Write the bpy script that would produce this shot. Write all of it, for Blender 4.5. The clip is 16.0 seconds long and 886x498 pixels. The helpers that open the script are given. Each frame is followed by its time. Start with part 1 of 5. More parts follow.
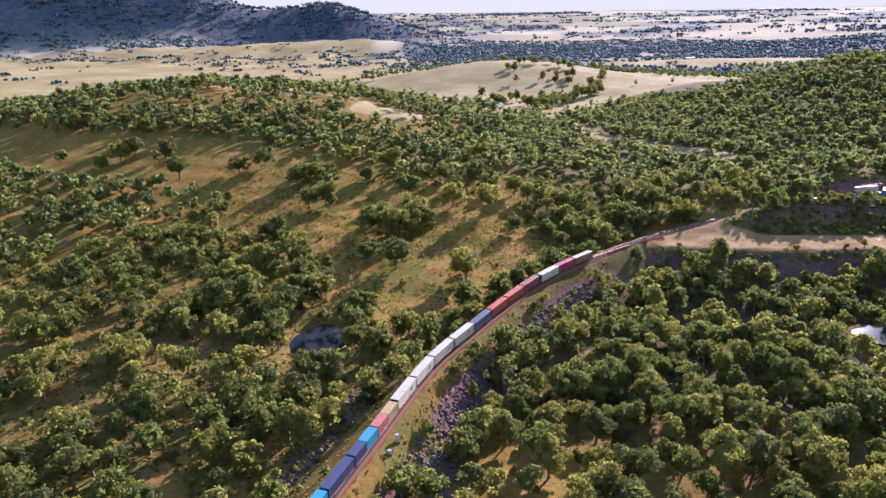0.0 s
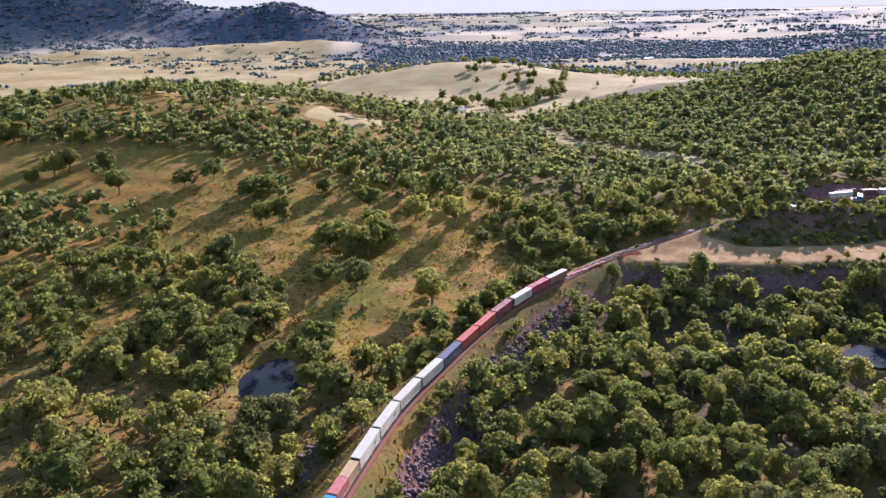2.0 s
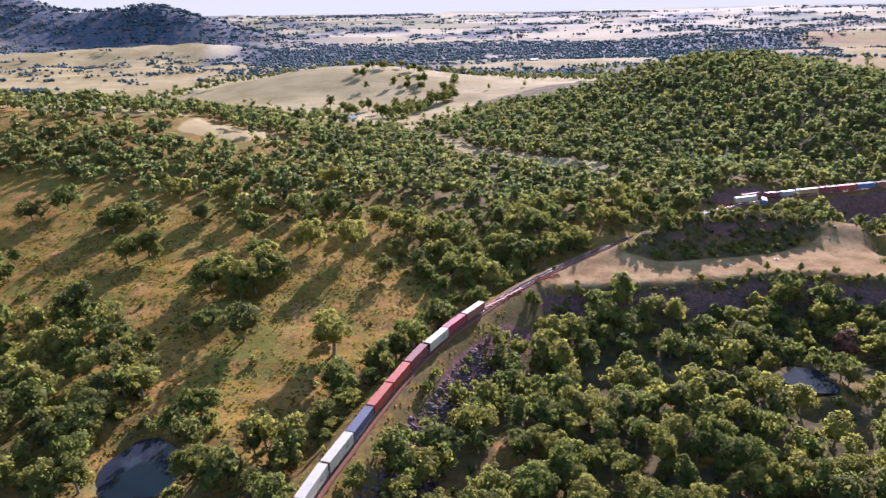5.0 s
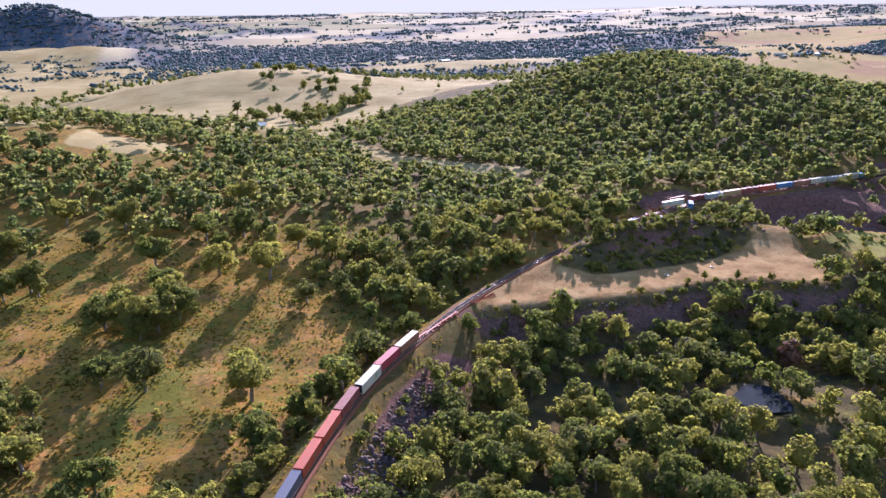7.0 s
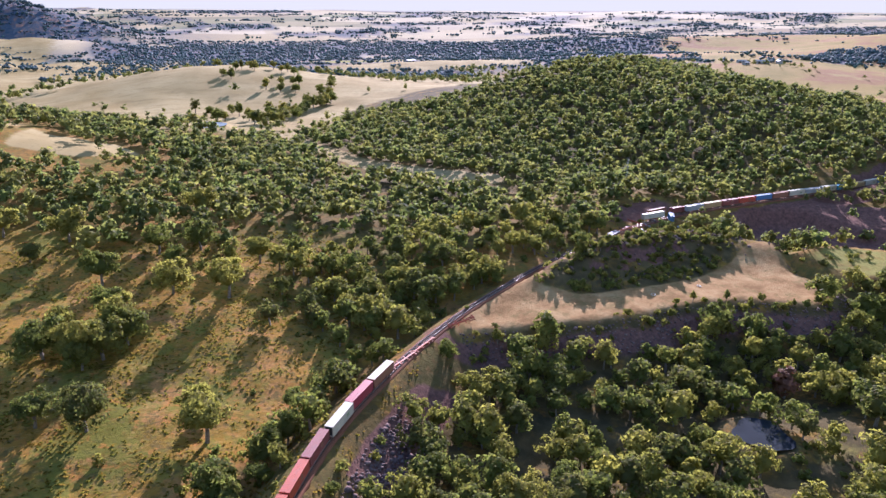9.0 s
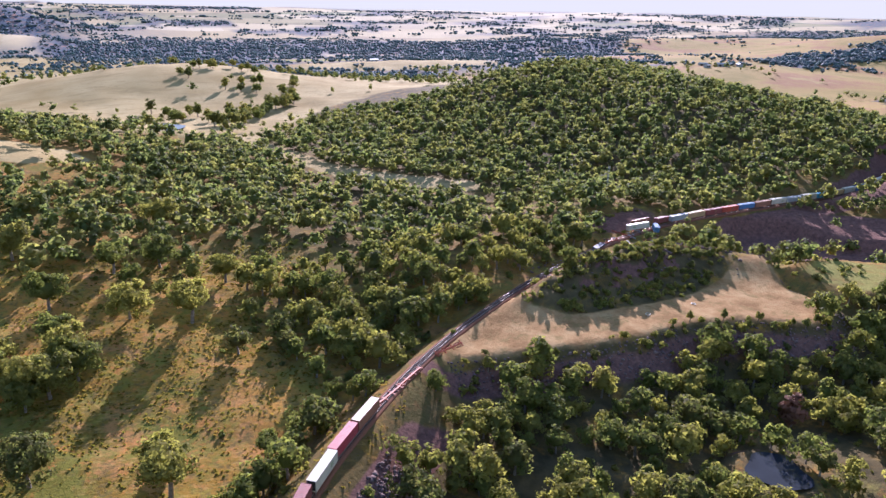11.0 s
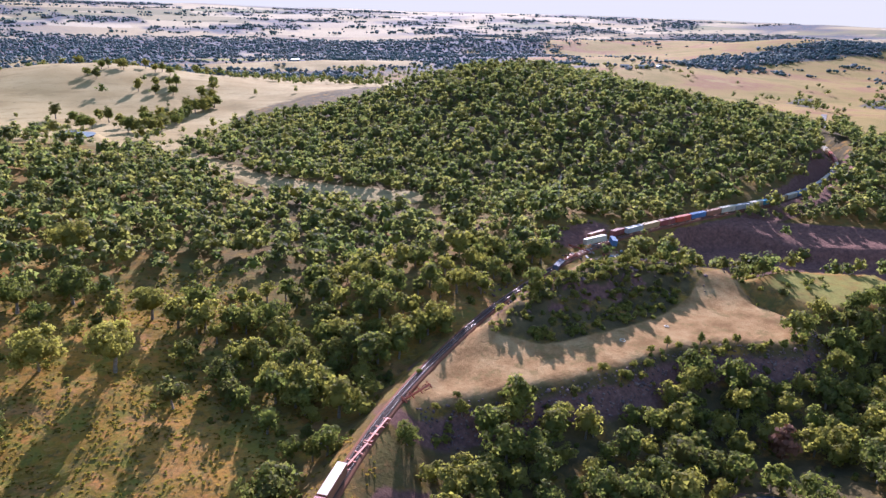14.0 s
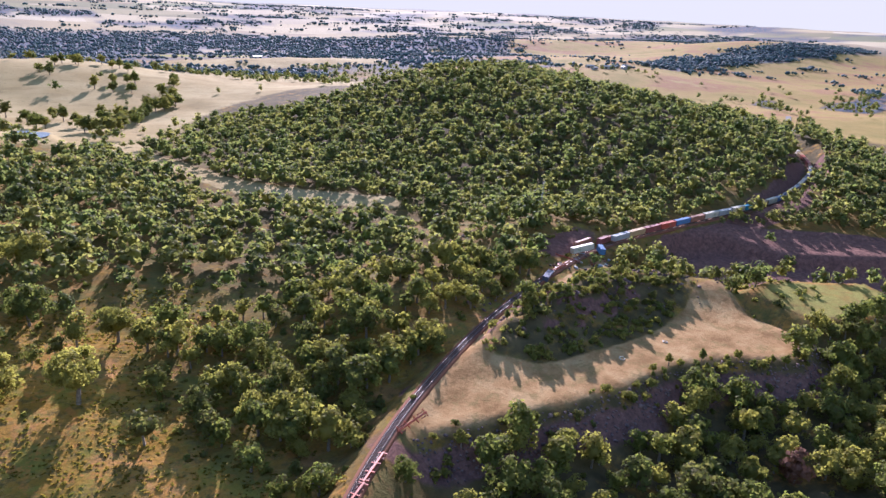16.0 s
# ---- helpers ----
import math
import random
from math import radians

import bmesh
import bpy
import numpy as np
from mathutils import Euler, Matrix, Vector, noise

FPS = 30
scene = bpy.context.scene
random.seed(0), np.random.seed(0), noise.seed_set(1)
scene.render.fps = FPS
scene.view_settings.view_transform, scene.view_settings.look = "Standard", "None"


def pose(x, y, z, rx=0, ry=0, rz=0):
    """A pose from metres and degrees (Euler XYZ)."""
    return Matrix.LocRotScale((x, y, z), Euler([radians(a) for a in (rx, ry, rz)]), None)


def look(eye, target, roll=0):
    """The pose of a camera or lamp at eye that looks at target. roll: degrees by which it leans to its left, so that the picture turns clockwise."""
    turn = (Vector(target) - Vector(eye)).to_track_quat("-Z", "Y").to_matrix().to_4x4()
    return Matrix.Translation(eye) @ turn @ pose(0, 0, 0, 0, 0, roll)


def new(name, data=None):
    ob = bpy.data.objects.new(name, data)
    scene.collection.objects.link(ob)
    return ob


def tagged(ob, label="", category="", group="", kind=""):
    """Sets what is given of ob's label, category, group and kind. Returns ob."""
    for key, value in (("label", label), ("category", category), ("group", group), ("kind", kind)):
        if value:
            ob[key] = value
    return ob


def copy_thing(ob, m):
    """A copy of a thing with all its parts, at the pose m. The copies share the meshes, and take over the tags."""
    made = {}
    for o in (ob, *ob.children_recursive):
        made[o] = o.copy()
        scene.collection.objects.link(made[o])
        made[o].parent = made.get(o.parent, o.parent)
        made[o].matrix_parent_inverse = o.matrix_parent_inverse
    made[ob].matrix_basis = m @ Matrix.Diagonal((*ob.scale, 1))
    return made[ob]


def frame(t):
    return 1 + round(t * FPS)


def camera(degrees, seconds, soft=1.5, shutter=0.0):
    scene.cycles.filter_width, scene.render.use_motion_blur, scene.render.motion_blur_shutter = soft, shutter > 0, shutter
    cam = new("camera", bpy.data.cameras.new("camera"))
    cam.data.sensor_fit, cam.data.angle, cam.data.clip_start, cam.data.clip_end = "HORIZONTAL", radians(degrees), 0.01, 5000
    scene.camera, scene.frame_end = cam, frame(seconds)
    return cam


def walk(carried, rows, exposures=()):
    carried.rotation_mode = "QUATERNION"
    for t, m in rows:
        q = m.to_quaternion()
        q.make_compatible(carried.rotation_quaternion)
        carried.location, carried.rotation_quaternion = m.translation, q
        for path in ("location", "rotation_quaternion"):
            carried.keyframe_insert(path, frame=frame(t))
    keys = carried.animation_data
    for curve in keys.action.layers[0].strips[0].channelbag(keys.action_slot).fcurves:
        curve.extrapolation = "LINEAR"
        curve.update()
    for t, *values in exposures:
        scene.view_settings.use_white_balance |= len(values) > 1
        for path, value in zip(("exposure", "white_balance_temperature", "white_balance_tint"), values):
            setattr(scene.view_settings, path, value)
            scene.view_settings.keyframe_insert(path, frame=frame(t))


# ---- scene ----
cam = camera(63.9, 16.0)
METRES, EYE, TILT, LEAN, TURN = 175.0, 103.0, 5.6, 1.3, 0.0
ROWS = [
    (0.0, 0.0, 0.0, 0.0, 0.21, -24.45, -0.47),
    (0.5, -0.0011, 0.0349, -0.003, 0.06, -24.44, -0.49),
    (1.0, -0.0023, 0.0697, -0.0058, -0.27, -24.44, -0.54),
    (1.5, -0.0025, 0.1045, -0.0089, -1.08, -24.43, -0.6),
    (2.0, -0.0033, 0.1392, -0.012, -3.0, -24.39, -0.79),
    (2.5, -0.0048, 0.1737, -0.0152, -4.6, -24.35, -0.95),
    (3.0, -0.0054, 0.2082, -0.0186, -5.93, -24.31, -1.09),
    (3.5, -0.0058, 0.2424, -0.0216, -7.29, -24.27, -1.22),
    (4.0, -0.0039, 0.2765, -0.0249, -8.48, -24.22, -1.32),
    (6.5, 0.0047, 0.4479, -0.0399, -17.64, -23.86, -2.17),
    (7.0, 0.0088, 0.4816, -0.0429, -18.97, -23.8, -2.32),
    (7.5, 0.0132, 0.5108, -0.0457, -20.05, -23.75, -2.47),
    (8.0, 0.0174, 0.5423, -0.0485, -20.99, -23.71, -2.77),
    (8.5, 0.0209, 0.5717, -0.0511, -21.3, -23.7, -3.36),
    (11.0, 0.0235, 0.7262, -0.0641, -24.64, -23.54, -4.88),
    (11.5, 0.0231, 0.755, -0.0665, -26.32, -23.35, -4.74),
    (12.0, 0.0236, 0.7849, -0.0689, -27.62, -23.22, -4.64),
    (12.5, 0.0249, 0.8115, -0.071, -28.64, -23.13, -4.7),
    (13.0, 0.0258, 0.8393, -0.0733, -29.44, -23.07, -5.28),
    (13.5, 0.0265, 0.8648, -0.0751, -30.1, -23.04, -5.78),
    (14.0, 0.0272, 0.8917, -0.0776, -30.85, -23.0, -6.15),
    (14.5, 0.0276, 0.9168, -0.0798, -31.53, -22.97, -6.4),
    (15.0, 0.0279, 0.9433, -0.0826, -32.25, -22.93, -6.73),
    (15.5, 0.028, 0.9679, -0.0854, -32.97, -22.88, -7.0),
    (16.0, 0.028, 0.9944, -0.0877, -33.77, -22.82, -7.12),
]
walk(cam, [(t, pose(0, 0, EYE, TILT, LEAN, TURN) @ pose(METRES * x, METRES * y, METRES * z, 90 + pitch, roll, yaw)) for t, x, y, z, yaw, pitch, roll in ROWS])

# ---- daylight: low morning sun ahead to the right ----
SUN_DIR = Vector((0.515, 0.857, 0.0)).normalized()
SUN_ELEV = radians(19)
world = bpy.data.worlds.new("sky")
scene.world = world
world.use_nodes = True
wn = world.node_tree.nodes
sky = wn.new("ShaderNodeTexSky")
sky.sky_type = "NISHITA"
sky.sun_disc = False
sky.sun_elevation = SUN_ELEV
sky.sun_rotation = math.atan2(SUN_DIR.x, SUN_DIR.y)
sky.dust_density = 1.1
sky.air_density = 1.0
sky.ozone_density = 2.0
wn["Background"].inputs["Strength"].default_value = 0.118
veil = wn.new("ShaderNodeVectorMath")  # morning haze levels the glare of the low sky
veil.operation = "MINIMUM"
veil.inputs[1].default_value = (2.5, 2.4, 1.78)
world.node_tree.links.new(sky.outputs["Color"], veil.inputs[0])
world.node_tree.links.new(veil.outputs[0], wn["Background"].inputs["Color"])
sun = new("sun", bpy.data.lights.new("sun", "SUN"))
sun.data.energy = 4.6
sun.data.angle = radians(0.6)
sun.data.color = (1.0, 0.87, 0.68)
sun_from = SUN_DIR * math.cos(SUN_ELEV) + Vector((0, 0, math.sin(SUN_ELEV)))
sun.matrix_world = look(sun_from * 500, (0, 0, 0))
scene.view_settings.exposure = 1.58
scene.view_settings.use_white_balance = True
scene.view_settings.white_balance_temperature = 5030
scene.view_settings.white_balance_tint = 38


# ---- materials ----
class Nodes:
    """Small helper to write node trees."""

    def __init__(self, name):
        self.mat = bpy.data.materials.new(name)
        self.mat.use_nodes = True
        self.t = self.mat.node_tree
        self.bsdf = self.t.nodes["Principled BSDF"]
        self.out = self.t.nodes["Material Output"]

    def node(self, kind, **values):
        n = self.t.nodes.new(kind)
        for k, v in values.items():
            n.inputs[k.replace("_", " ")].default_value = v
        return n

    def link(self, a, b):
        self.t.links.new(a, b)

    def coords(self):
        return self.t.nodes.new("ShaderNodeNewGeometry").outputs["Position"]

    def local(self):
        return self.t.nodes.new("ShaderNodeTexCoord").outputs["Object"]

    def stretched(self):
        n = self.t.nodes.new("ShaderNodeMapping")
        n.inputs["Scale"].default_value = (0.6, 1.7, 1.0)
        n.inputs["Rotation"].default_value = (0, 0, 0.5)
        self.link(self.coords(), n.inputs["Vector"])
        return n.outputs["Vector"]

    def noise(self, scale, detail=4.0, rough=0.6, vec=None):
        n = self.node("ShaderNodeTexNoise", Scale=scale, Detail=detail, Roughness=rough)
        self.link(vec if vec is not None else self.coords(), n.inputs["Vector"])
        return n.outputs["Fac"]

    def ramp(self, fac, stops):
        n = self.t.nodes.new("ShaderNodeValToRGB")
        el = n.color_ramp.elements
        el[0].position, el[0].color = stops[0][0], (*stops[0][1], 1)
        el[1].position, el[1].color = stops[-1][0], (*stops[-1][1], 1)
        for p, c in stops[1:-1]:
            e = el.new(p)
            e.color = (*c, 1)
        self.link(fac, n.inputs["Fac"])
        return n.outputs["Color"]

    def mix(self, fac, a, b, mode="MIX"):
        n = self.t.nodes.new("ShaderNodeMix")
        n.data_type, n.blend_type = "RGBA", mode
        for sock, v in ((n.inputs[0], fac), (n.inputs[6], a), (n.inputs[7], b)):
            if isinstance(v, (int, float)):
                sock.default_value = v
            elif isinstance(v, tuple):
                sock.default_value = (*v, 1)
            else:
                self.link(v, sock)
        return n.outputs[2]

    def math(self, op, a, b=0.5):
        n = self.t.nodes.new("ShaderNodeMath")
        n.operation = op
        for sock, v in zip(n.inputs, (a, b)):
            if isinstance(v, (int, float)):
                sock.default_value = v
            else:
                self.link(v, sock)
        return n.outputs[0]

    def step(self, v, lo, hi):
        n = self.t.nodes.new("ShaderNodeMapRange")
        n.interpolation_type = "SMOOTHSTEP"
        self.link(v, n.inputs[0])
        n.inputs[1].default_value, n.inputs[2].default_value = lo, hi
        return n.outputs[0]

    def attr(self, name):
        n = self.t.nodes.new("ShaderNodeAttribute")
        n.attribute_name = name
        return n.outputs["Fac"]

    def bump(self, height, strength, distance):
        n = self.node("ShaderNodeBump", Strength=strength, Distance=distance)
        self.link(height, n.inputs["Height"])
        self.link(n.outputs["Normal"], self.bsdf.inputs["Normal"])

    def done(self, colour=None, rough=0.8, metal=0.0):
        if colour is not None:
            self.link(colour, self.bsdf.inputs["Base Color"])
        self.bsdf.inputs["Roughness"].default_value = rough
        self.bsdf.inputs["Metallic"].default_value = metal
        return self.mat


def painted(name, rgb, rough=0.5, metal=0.0, dirt=(0.12, 0.09, 0.06), amount=0.55):
    """Weathered paint: fading at large scale, grime and rust specks at small scale."""
    m = Nodes(name)
    v = m.local()
    c = m.mix(m.step(m.noise(0.5, 3, 0.6, v), 0.35, 0.75), rgb, tuple(min(1, k * 0.75 + 0.03) for k in rgb))
    c = m.mix(m.math("MULTIPLY", m.step(m.noise(2.2, 5, 0.7, v), 0.52, 0.72), amount), c, dirt)
    m.bump(m.noise(6, 3, 0.6, v), 0.2, 0.02)
    return m.done(c, rough, metal)


def leaf_material(name, dark, mid, light, trans=0.35):
    m = Nodes(name)
    tint = m.math("ADD", m.attr("tint"), m.t.nodes.new("ShaderNodeObjectInfo").outputs["Random"])
    tint = m.math("FRACT", tint)
    isl = m.t.nodes.new("ShaderNodeNewGeometry").outputs["Random Per Island"]
    f = m.math("ADD", m.math("MULTIPLY", tint, 0.74), m.math("MULTIPLY", isl, 0.26))
    c = m.ramp(f, [(0.08, dark), (0.34, tuple(0.5 * (a + b) * k for a, b, k in zip(dark, mid, (0.86, 1.06, 0.9)))), (0.58, mid), (0.92, light)])
    m.done(c, 0.62)
    m.bsdf.inputs["Specular IOR Level"].default_value = 0.05
    tr = m.t.nodes.new("ShaderNodeBsdfTranslucent")
    m.link(m.mix(0.45, c, (0.50, 0.56, 0.16), "OVERLAY"), tr.inputs["Color"])
    ms = m.t.nodes.new("ShaderNodeMixShader")
    ms.inputs[0].default_value = trans
    m.link(m.bsdf.outputs[0], ms.inputs[1])
    m.link(tr.outputs[0], ms.inputs[2])
    m.link(ms.outputs[0], m.out.inputs["Surface"])
    return m.mat


LEAF = leaf_material("eucalypt_leaves", (0.168, 0.154, 0.060), (0.248, 0.234, 0.064), (0.360, 0.322, 0.082), 0.66)
LEAF_FOREST = leaf_material("forest_leaves", (0.168, 0.166, 0.078), (0.226, 0.228, 0.080), (0.292, 0.274, 0.086), 0.66)
# distance haze is painted into these far leaves as a bluish lightened green
LEAF_FAR = leaf_material("hazy_far_leaves", (0.125, 0.175, 0.215), (0.15, 0.20, 0.235), (0.185, 0.22, 0.225), 0.5)
LEAF_DEAD = leaf_material("dead_leaves", (0.12, 0.055, 0.035), (0.17, 0.08, 0.05), (0.22, 0.11, 0.07), 0.2)


STRAW = leaf_material("long_grass_blades", (0.15, 0.128, 0.024), (0.22, 0.155, 0.032), (0.30, 0.195, 0.05), 0.6)


def bark_material():
    m = Nodes("bark")
    v = m.local()
    c = m.ramp(m.noise(3, 4, 0.7, v), [(0.3, (0.10, 0.075, 0.055)), (0.7, (0.32, 0.27, 0.22))])
    m.bump(m.noise(9, 3, 0.6, v), 0.5, 0.05)
    return m.done(c, 0.9)


BARK = bark_material()


def ground_material():
    """Grass, dry paddock, bare dirt and rock, laid out by the ground's own cover attributes."""
    m = Nodes("ground_cover")
    big, mid, fine = m.noise(0.018, 4, 0.6), m.noise(0.13, 5, 0.65), m.noise(1.1, 4, 0.7)
    grass = m.ramp(big, [(0.36, (0.158, 0.110, 0.018)), (0.5, (0.262, 0.152, 0.024)), (0.62, (0.345, 0.182, 0.036))])
    grass = m.mix(m.math("MULTIPLY", m.step(mid, 0.50, 0.62), 0.6), grass, (0.215, 0.195, 0.034))
    grass = m.mix(m.math("MULTIPLY", m.step(m.noise(0.07, 5, 0.7), 0.54, 0.64), 0.8), grass, (0.39, 0.195, 0.066))
    grass = m.mix(m.math("MULTIPLY", m.step(m.noise(0.33, 5, 0.75), 0.50, 0.60), 0.75), grass, (0.115, 0.090, 0.032))
    grass = m.mix(m.math("MULTIPLY", m.step(m.noise(0.5, 5, 0.75, m.stretched()), 0.53, 0.62), 0.65), grass, (0.34, 0.225, 0.066))
    grass = m.mix(m.math("MULTIPLY", m.step(m.noise(0.045, 6, 0.7), 0.51, 0.60), 0.65), grass, (0.150, 0.158, 0.026))
    grass = m.mix(m.math("MULTIPLY", m.step(m.noise(0.21, 6, 0.75), 0.54, 0.63), 0.7), grass, (0.39, 0.170, 0.040))
    grass = m.mix(m.math("MULTIPLY", m.step(fine, 0.5, 0.7), 0.5), grass, (0.075, 0.068, 0.025))
    dry = m.ramp(m.noise(0.01, 5, 0.6), [(0.36, (0.29, 0.215, 0.085)), (0.62, (0.42, 0.335, 0.160))])
    dry = m.mix(m.math("MULTIPLY", m.step(mid, 0.5, 0.8), 0.35), dry, (0.40, 0.29, 0.13))
    dry = m.mix(m.math("MULTIPLY", m.step(m.noise(0.03, 6, 0.7, m.stretched()), 0.50, 0.62), 0.6), dry, (0.26, 0.195, 0.080))
    dry = m.mix(m.math("MULTIPLY", m.step(m.noise(0.16, 5, 0.75), 0.54, 0.66), 0.5), dry, (0.19, 0.15, 0.065))
    bare = m.ramp(m.noise(0.09, 6, 0.7), [(0.36, (0.22, 0.128, 0.050)), (0.5, (0.335, 0.205, 0.086)), (0.64, (0.41, 0.275, 0.125))])
    bare = m.mix(m.math("MULTIPLY", m.step(m.noise(0.16, 6, 0.75), 0.52, 0.62), 0.65), bare, (0.20, 0.15, 0.055))
    rock = m.ramp(m.noise(0.5, 6, 0.75), [(0.3, (0.08, 0.046, 0.040)), (0.55, (0.185, 0.098, 0.075)), (0.8, (0.30, 0.175, 0.13))])
    # distant paddocks
    cell = m.node("ShaderNodeTexVoronoi", Scale=0.0028)
    warp = m.node("ShaderNodeVectorMath")
    warp.operation = "MULTIPLY"
    m.link(m.coords(), warp.inputs[0])
    warp.inputs[1].default_value = (0.75, 1.25, 0.0)
    m.link(warp.outputs[0], cell.inputs["Vector"])
    sep = m.t.nodes.new("ShaderNodeSeparateColor")
    m.link(cell.outputs["Color"], sep.inputs[0])
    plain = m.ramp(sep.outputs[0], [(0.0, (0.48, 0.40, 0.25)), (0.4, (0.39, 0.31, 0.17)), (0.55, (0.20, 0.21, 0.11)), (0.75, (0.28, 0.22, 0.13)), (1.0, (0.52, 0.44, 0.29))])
    # far forest ground; its blue tones have distance haze painted in
    hazy_wood = m.ramp(m.noise(0.05, 5, 0.75), [(0.34, (0.055, 0.080, 0.110)), (0.48, (0.085, 0.110, 0.140)), (0.57, (0.15, 0.125, 0.125)), (0.66, (0.32, 0.175, 0.115))])
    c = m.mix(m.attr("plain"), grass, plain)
    c = m.mix(m.math("MINIMUM", m.attr("hazy_wood"), 1.0), c, hazy_wood)
    edge = m.math("MULTIPLY", m.math("SUBTRACT", m.noise(0.12, 5, 0.7), 0.5), 0.7)

    def cover(name):
        return m.step(m.math("ADD", m.attr(name), edge), 0.35, 0.65)

    # fallen-leaf tone, also laid down to paint shade into the ground colour
    litter_shade = m.ramp(mid, [(0.35, (0.060, 0.050, 0.024)), (0.65, (0.125, 0.095, 0.042))])
    c = m.mix(m.math("MULTIPLY", m.attr("litter_shade"), m.step(m.noise(0.09, 5, 0.7), 0.30, 0.50)), c, litter_shade)
    c = m.mix(cover("dry"), c, dry)
    pasture = m.ramp(m.noise(0.006, 6, 0.65), [(0.34, (0.22, 0.175, 0.048)), (0.5, (0.31, 0.220, 0.070)), (0.62, (0.28, 0.150, 0.075)), (0.72, (0.35, 0.26, 0.10))])
    c = m.mix(cover("pasture"), c, pasture)
    c = m.mix(cover("lush"), c, m.ramp(fine, [(0.3, (0.17, 0.175, 0.04)), (0.7, (0.30, 0.265, 0.07))]))
    c = m.mix(cover("bare"), c, bare)
    c = m.mix(cover("rock"), c, rock)
    m.bump(m.math("ADD", m.math("MULTIPLY", m.noise(0.6, 5, 0.7), 1.0), m.math("MULTIPLY", fine, 0.5)), 0.8, 0.35)
    m.bsdf.inputs["Specular IOR Level"].default_value = 0.04
    return m.done(c, 1.0)


GROUND = ground_material()


def stone_material(name, a, b):
    m = Nodes(name)
    isl = m.t.nodes.new("ShaderNodeNewGeometry").outputs["Random Per Island"]
    c = m.ramp(isl, [(0.0, a), (1.0, b)])
    c = m.mix(0.5, c, m.ramp(m.noise(2.5, 4, 0.7), [(0.3, a), (0.7, b)]))
    m.bump(m.noise(4, 4, 0.7), 0.6, 0.1)
    m.bsdf.inputs["Specular IOR Level"].default_value = 0.08
    return m.done(c, 0.95)


ROCK = stone_material("basalt_rock", (0.07, 0.05, 0.048), (0.27, 0.19, 0.165))
BALLAST = stone_material("ballast_stone", (0.15, 0.062, 0.036), (0.26, 0.120, 0.070))
SLEEPER = painted("sleeper_concrete", (0.09, 0.06, 0.048), 0.9)
RAIL = painted("rail_steel", (0.30, 0.24, 0.21), 0.45, 0.6, (0.12, 0.06, 0.035), 0.4)
DARK = painted("dark_steel", (0.035, 0.032, 0.03), 0.7, 0.2)
ORANGE = painted("orange_wagon_paint", (0.46, 0.085, 0.028), 0.65)
RUST = painted("rusty_red_paint", (0.30, 0.085, 0.045), 0.65)
PAINT = {
    "white": painted("white_container_paint", (0.58, 0.53, 0.41), 0.55, 0, (0.35, 0.31, 0.26), 0.4),
    "cyan": painted("cyan_container_paint", (0.035, 0.30, 0.46), 0.5),
    "navy": painted("navy_container_paint", (0.035, 0.05, 0.14), 0.5),
    "slate": painted("slate_blue_container_paint", (0.085, 0.10, 0.16), 0.5),
    "red": painted("red_container_paint", (0.46, 0.070, 0.028), 0.55),
    "maroon": painted("maroon_container_paint", (0.25, 0.055, 0.05), 0.6),
    "crimson": painted("crimson_container_paint", (0.38, 0.04, 0.06), 0.5),
    "tan": painted("tan_container_paint", (0.48, 0.32, 0.14), 0.6),
    "pink": painted("faded_red_container_paint", (0.48, 0.13, 0.11), 0.6, 0, (0.6, 0.45, 0.4), 0.6),
    "grey": painted("grey_container_paint", (0.40, 0.41, 0.42), 0.55),
    "blue": painted("blue_container_paint", (0.07, 0.19, 0.40), 0.5),
    "green": painted("faded_green_paint", (0.20, 0.30, 0.14), 0.55),
    "rust": painted("rust_brown_container_paint", (0.30, 0.13, 0.07), 0.7),
}


def water_material(name, rgb):
    m = Nodes(name)
    m.bump(m.noise(0.9, 3, 0.6), 0.08, 0.05)
    c = m.ramp(m.noise(0.15, 3, 0.5), [(0.3, rgb), (0.7, tuple(k * 1.5 for k in rgb))])
    return m.done(c, 0.06)


WATER = water_material("muddy_water", (0.022, 0.026, 0.034))
WATER.node_tree.nodes["Principled BSDF"].inputs["Specular IOR Level"].default_value = 0.16
DAM_WATER = water_material("milky_blue_dam_water", (0.12, 0.165, 0.20))
DAM_WATER.node_tree.nodes["Principled BSDF"].inputs["Roughness"].default_value = 0.35
DAM_WATER.node_tree.nodes["Principled BSDF"].inputs["Specular IOR Level"].default_value = 0.15
GLASS_DARK = painted("dark_window_glass", (0.02, 0.025, 0.03), 0.08, 0, (0.02, 0.02, 0.02), 0.1)
TYRE = painted("tyre_rubber", (0.02, 0.02, 0.02), 0.85)
TIN = painted("galvanised_sheet", (0.45, 0.45, 0.45), 0.6, 0.2, (0.3, 0.2, 0.15), 0.3)
ASPHALT = painted("worn_asphalt", (0.13, 0.12, 0.11), 0.95)


# ---- the lie of the land ----
def smooth(a, b, v):
    u = np.clip((v - a) / (b - a), 0, 1)
    return u * u * (3 - 2 * u)


def hill(x, y, cx, cy, sx, sy, turn=0.0):
    c, s = math.cos(radians(turn)), math.sin(radians(turn))
    u, v = (x - cx) * c + (y - cy) * s, -(x - cx) * s + (y - cy) * c
    return np.exp(-0.5 * ((u / sx) ** 2 + (v / sy) ** 2))


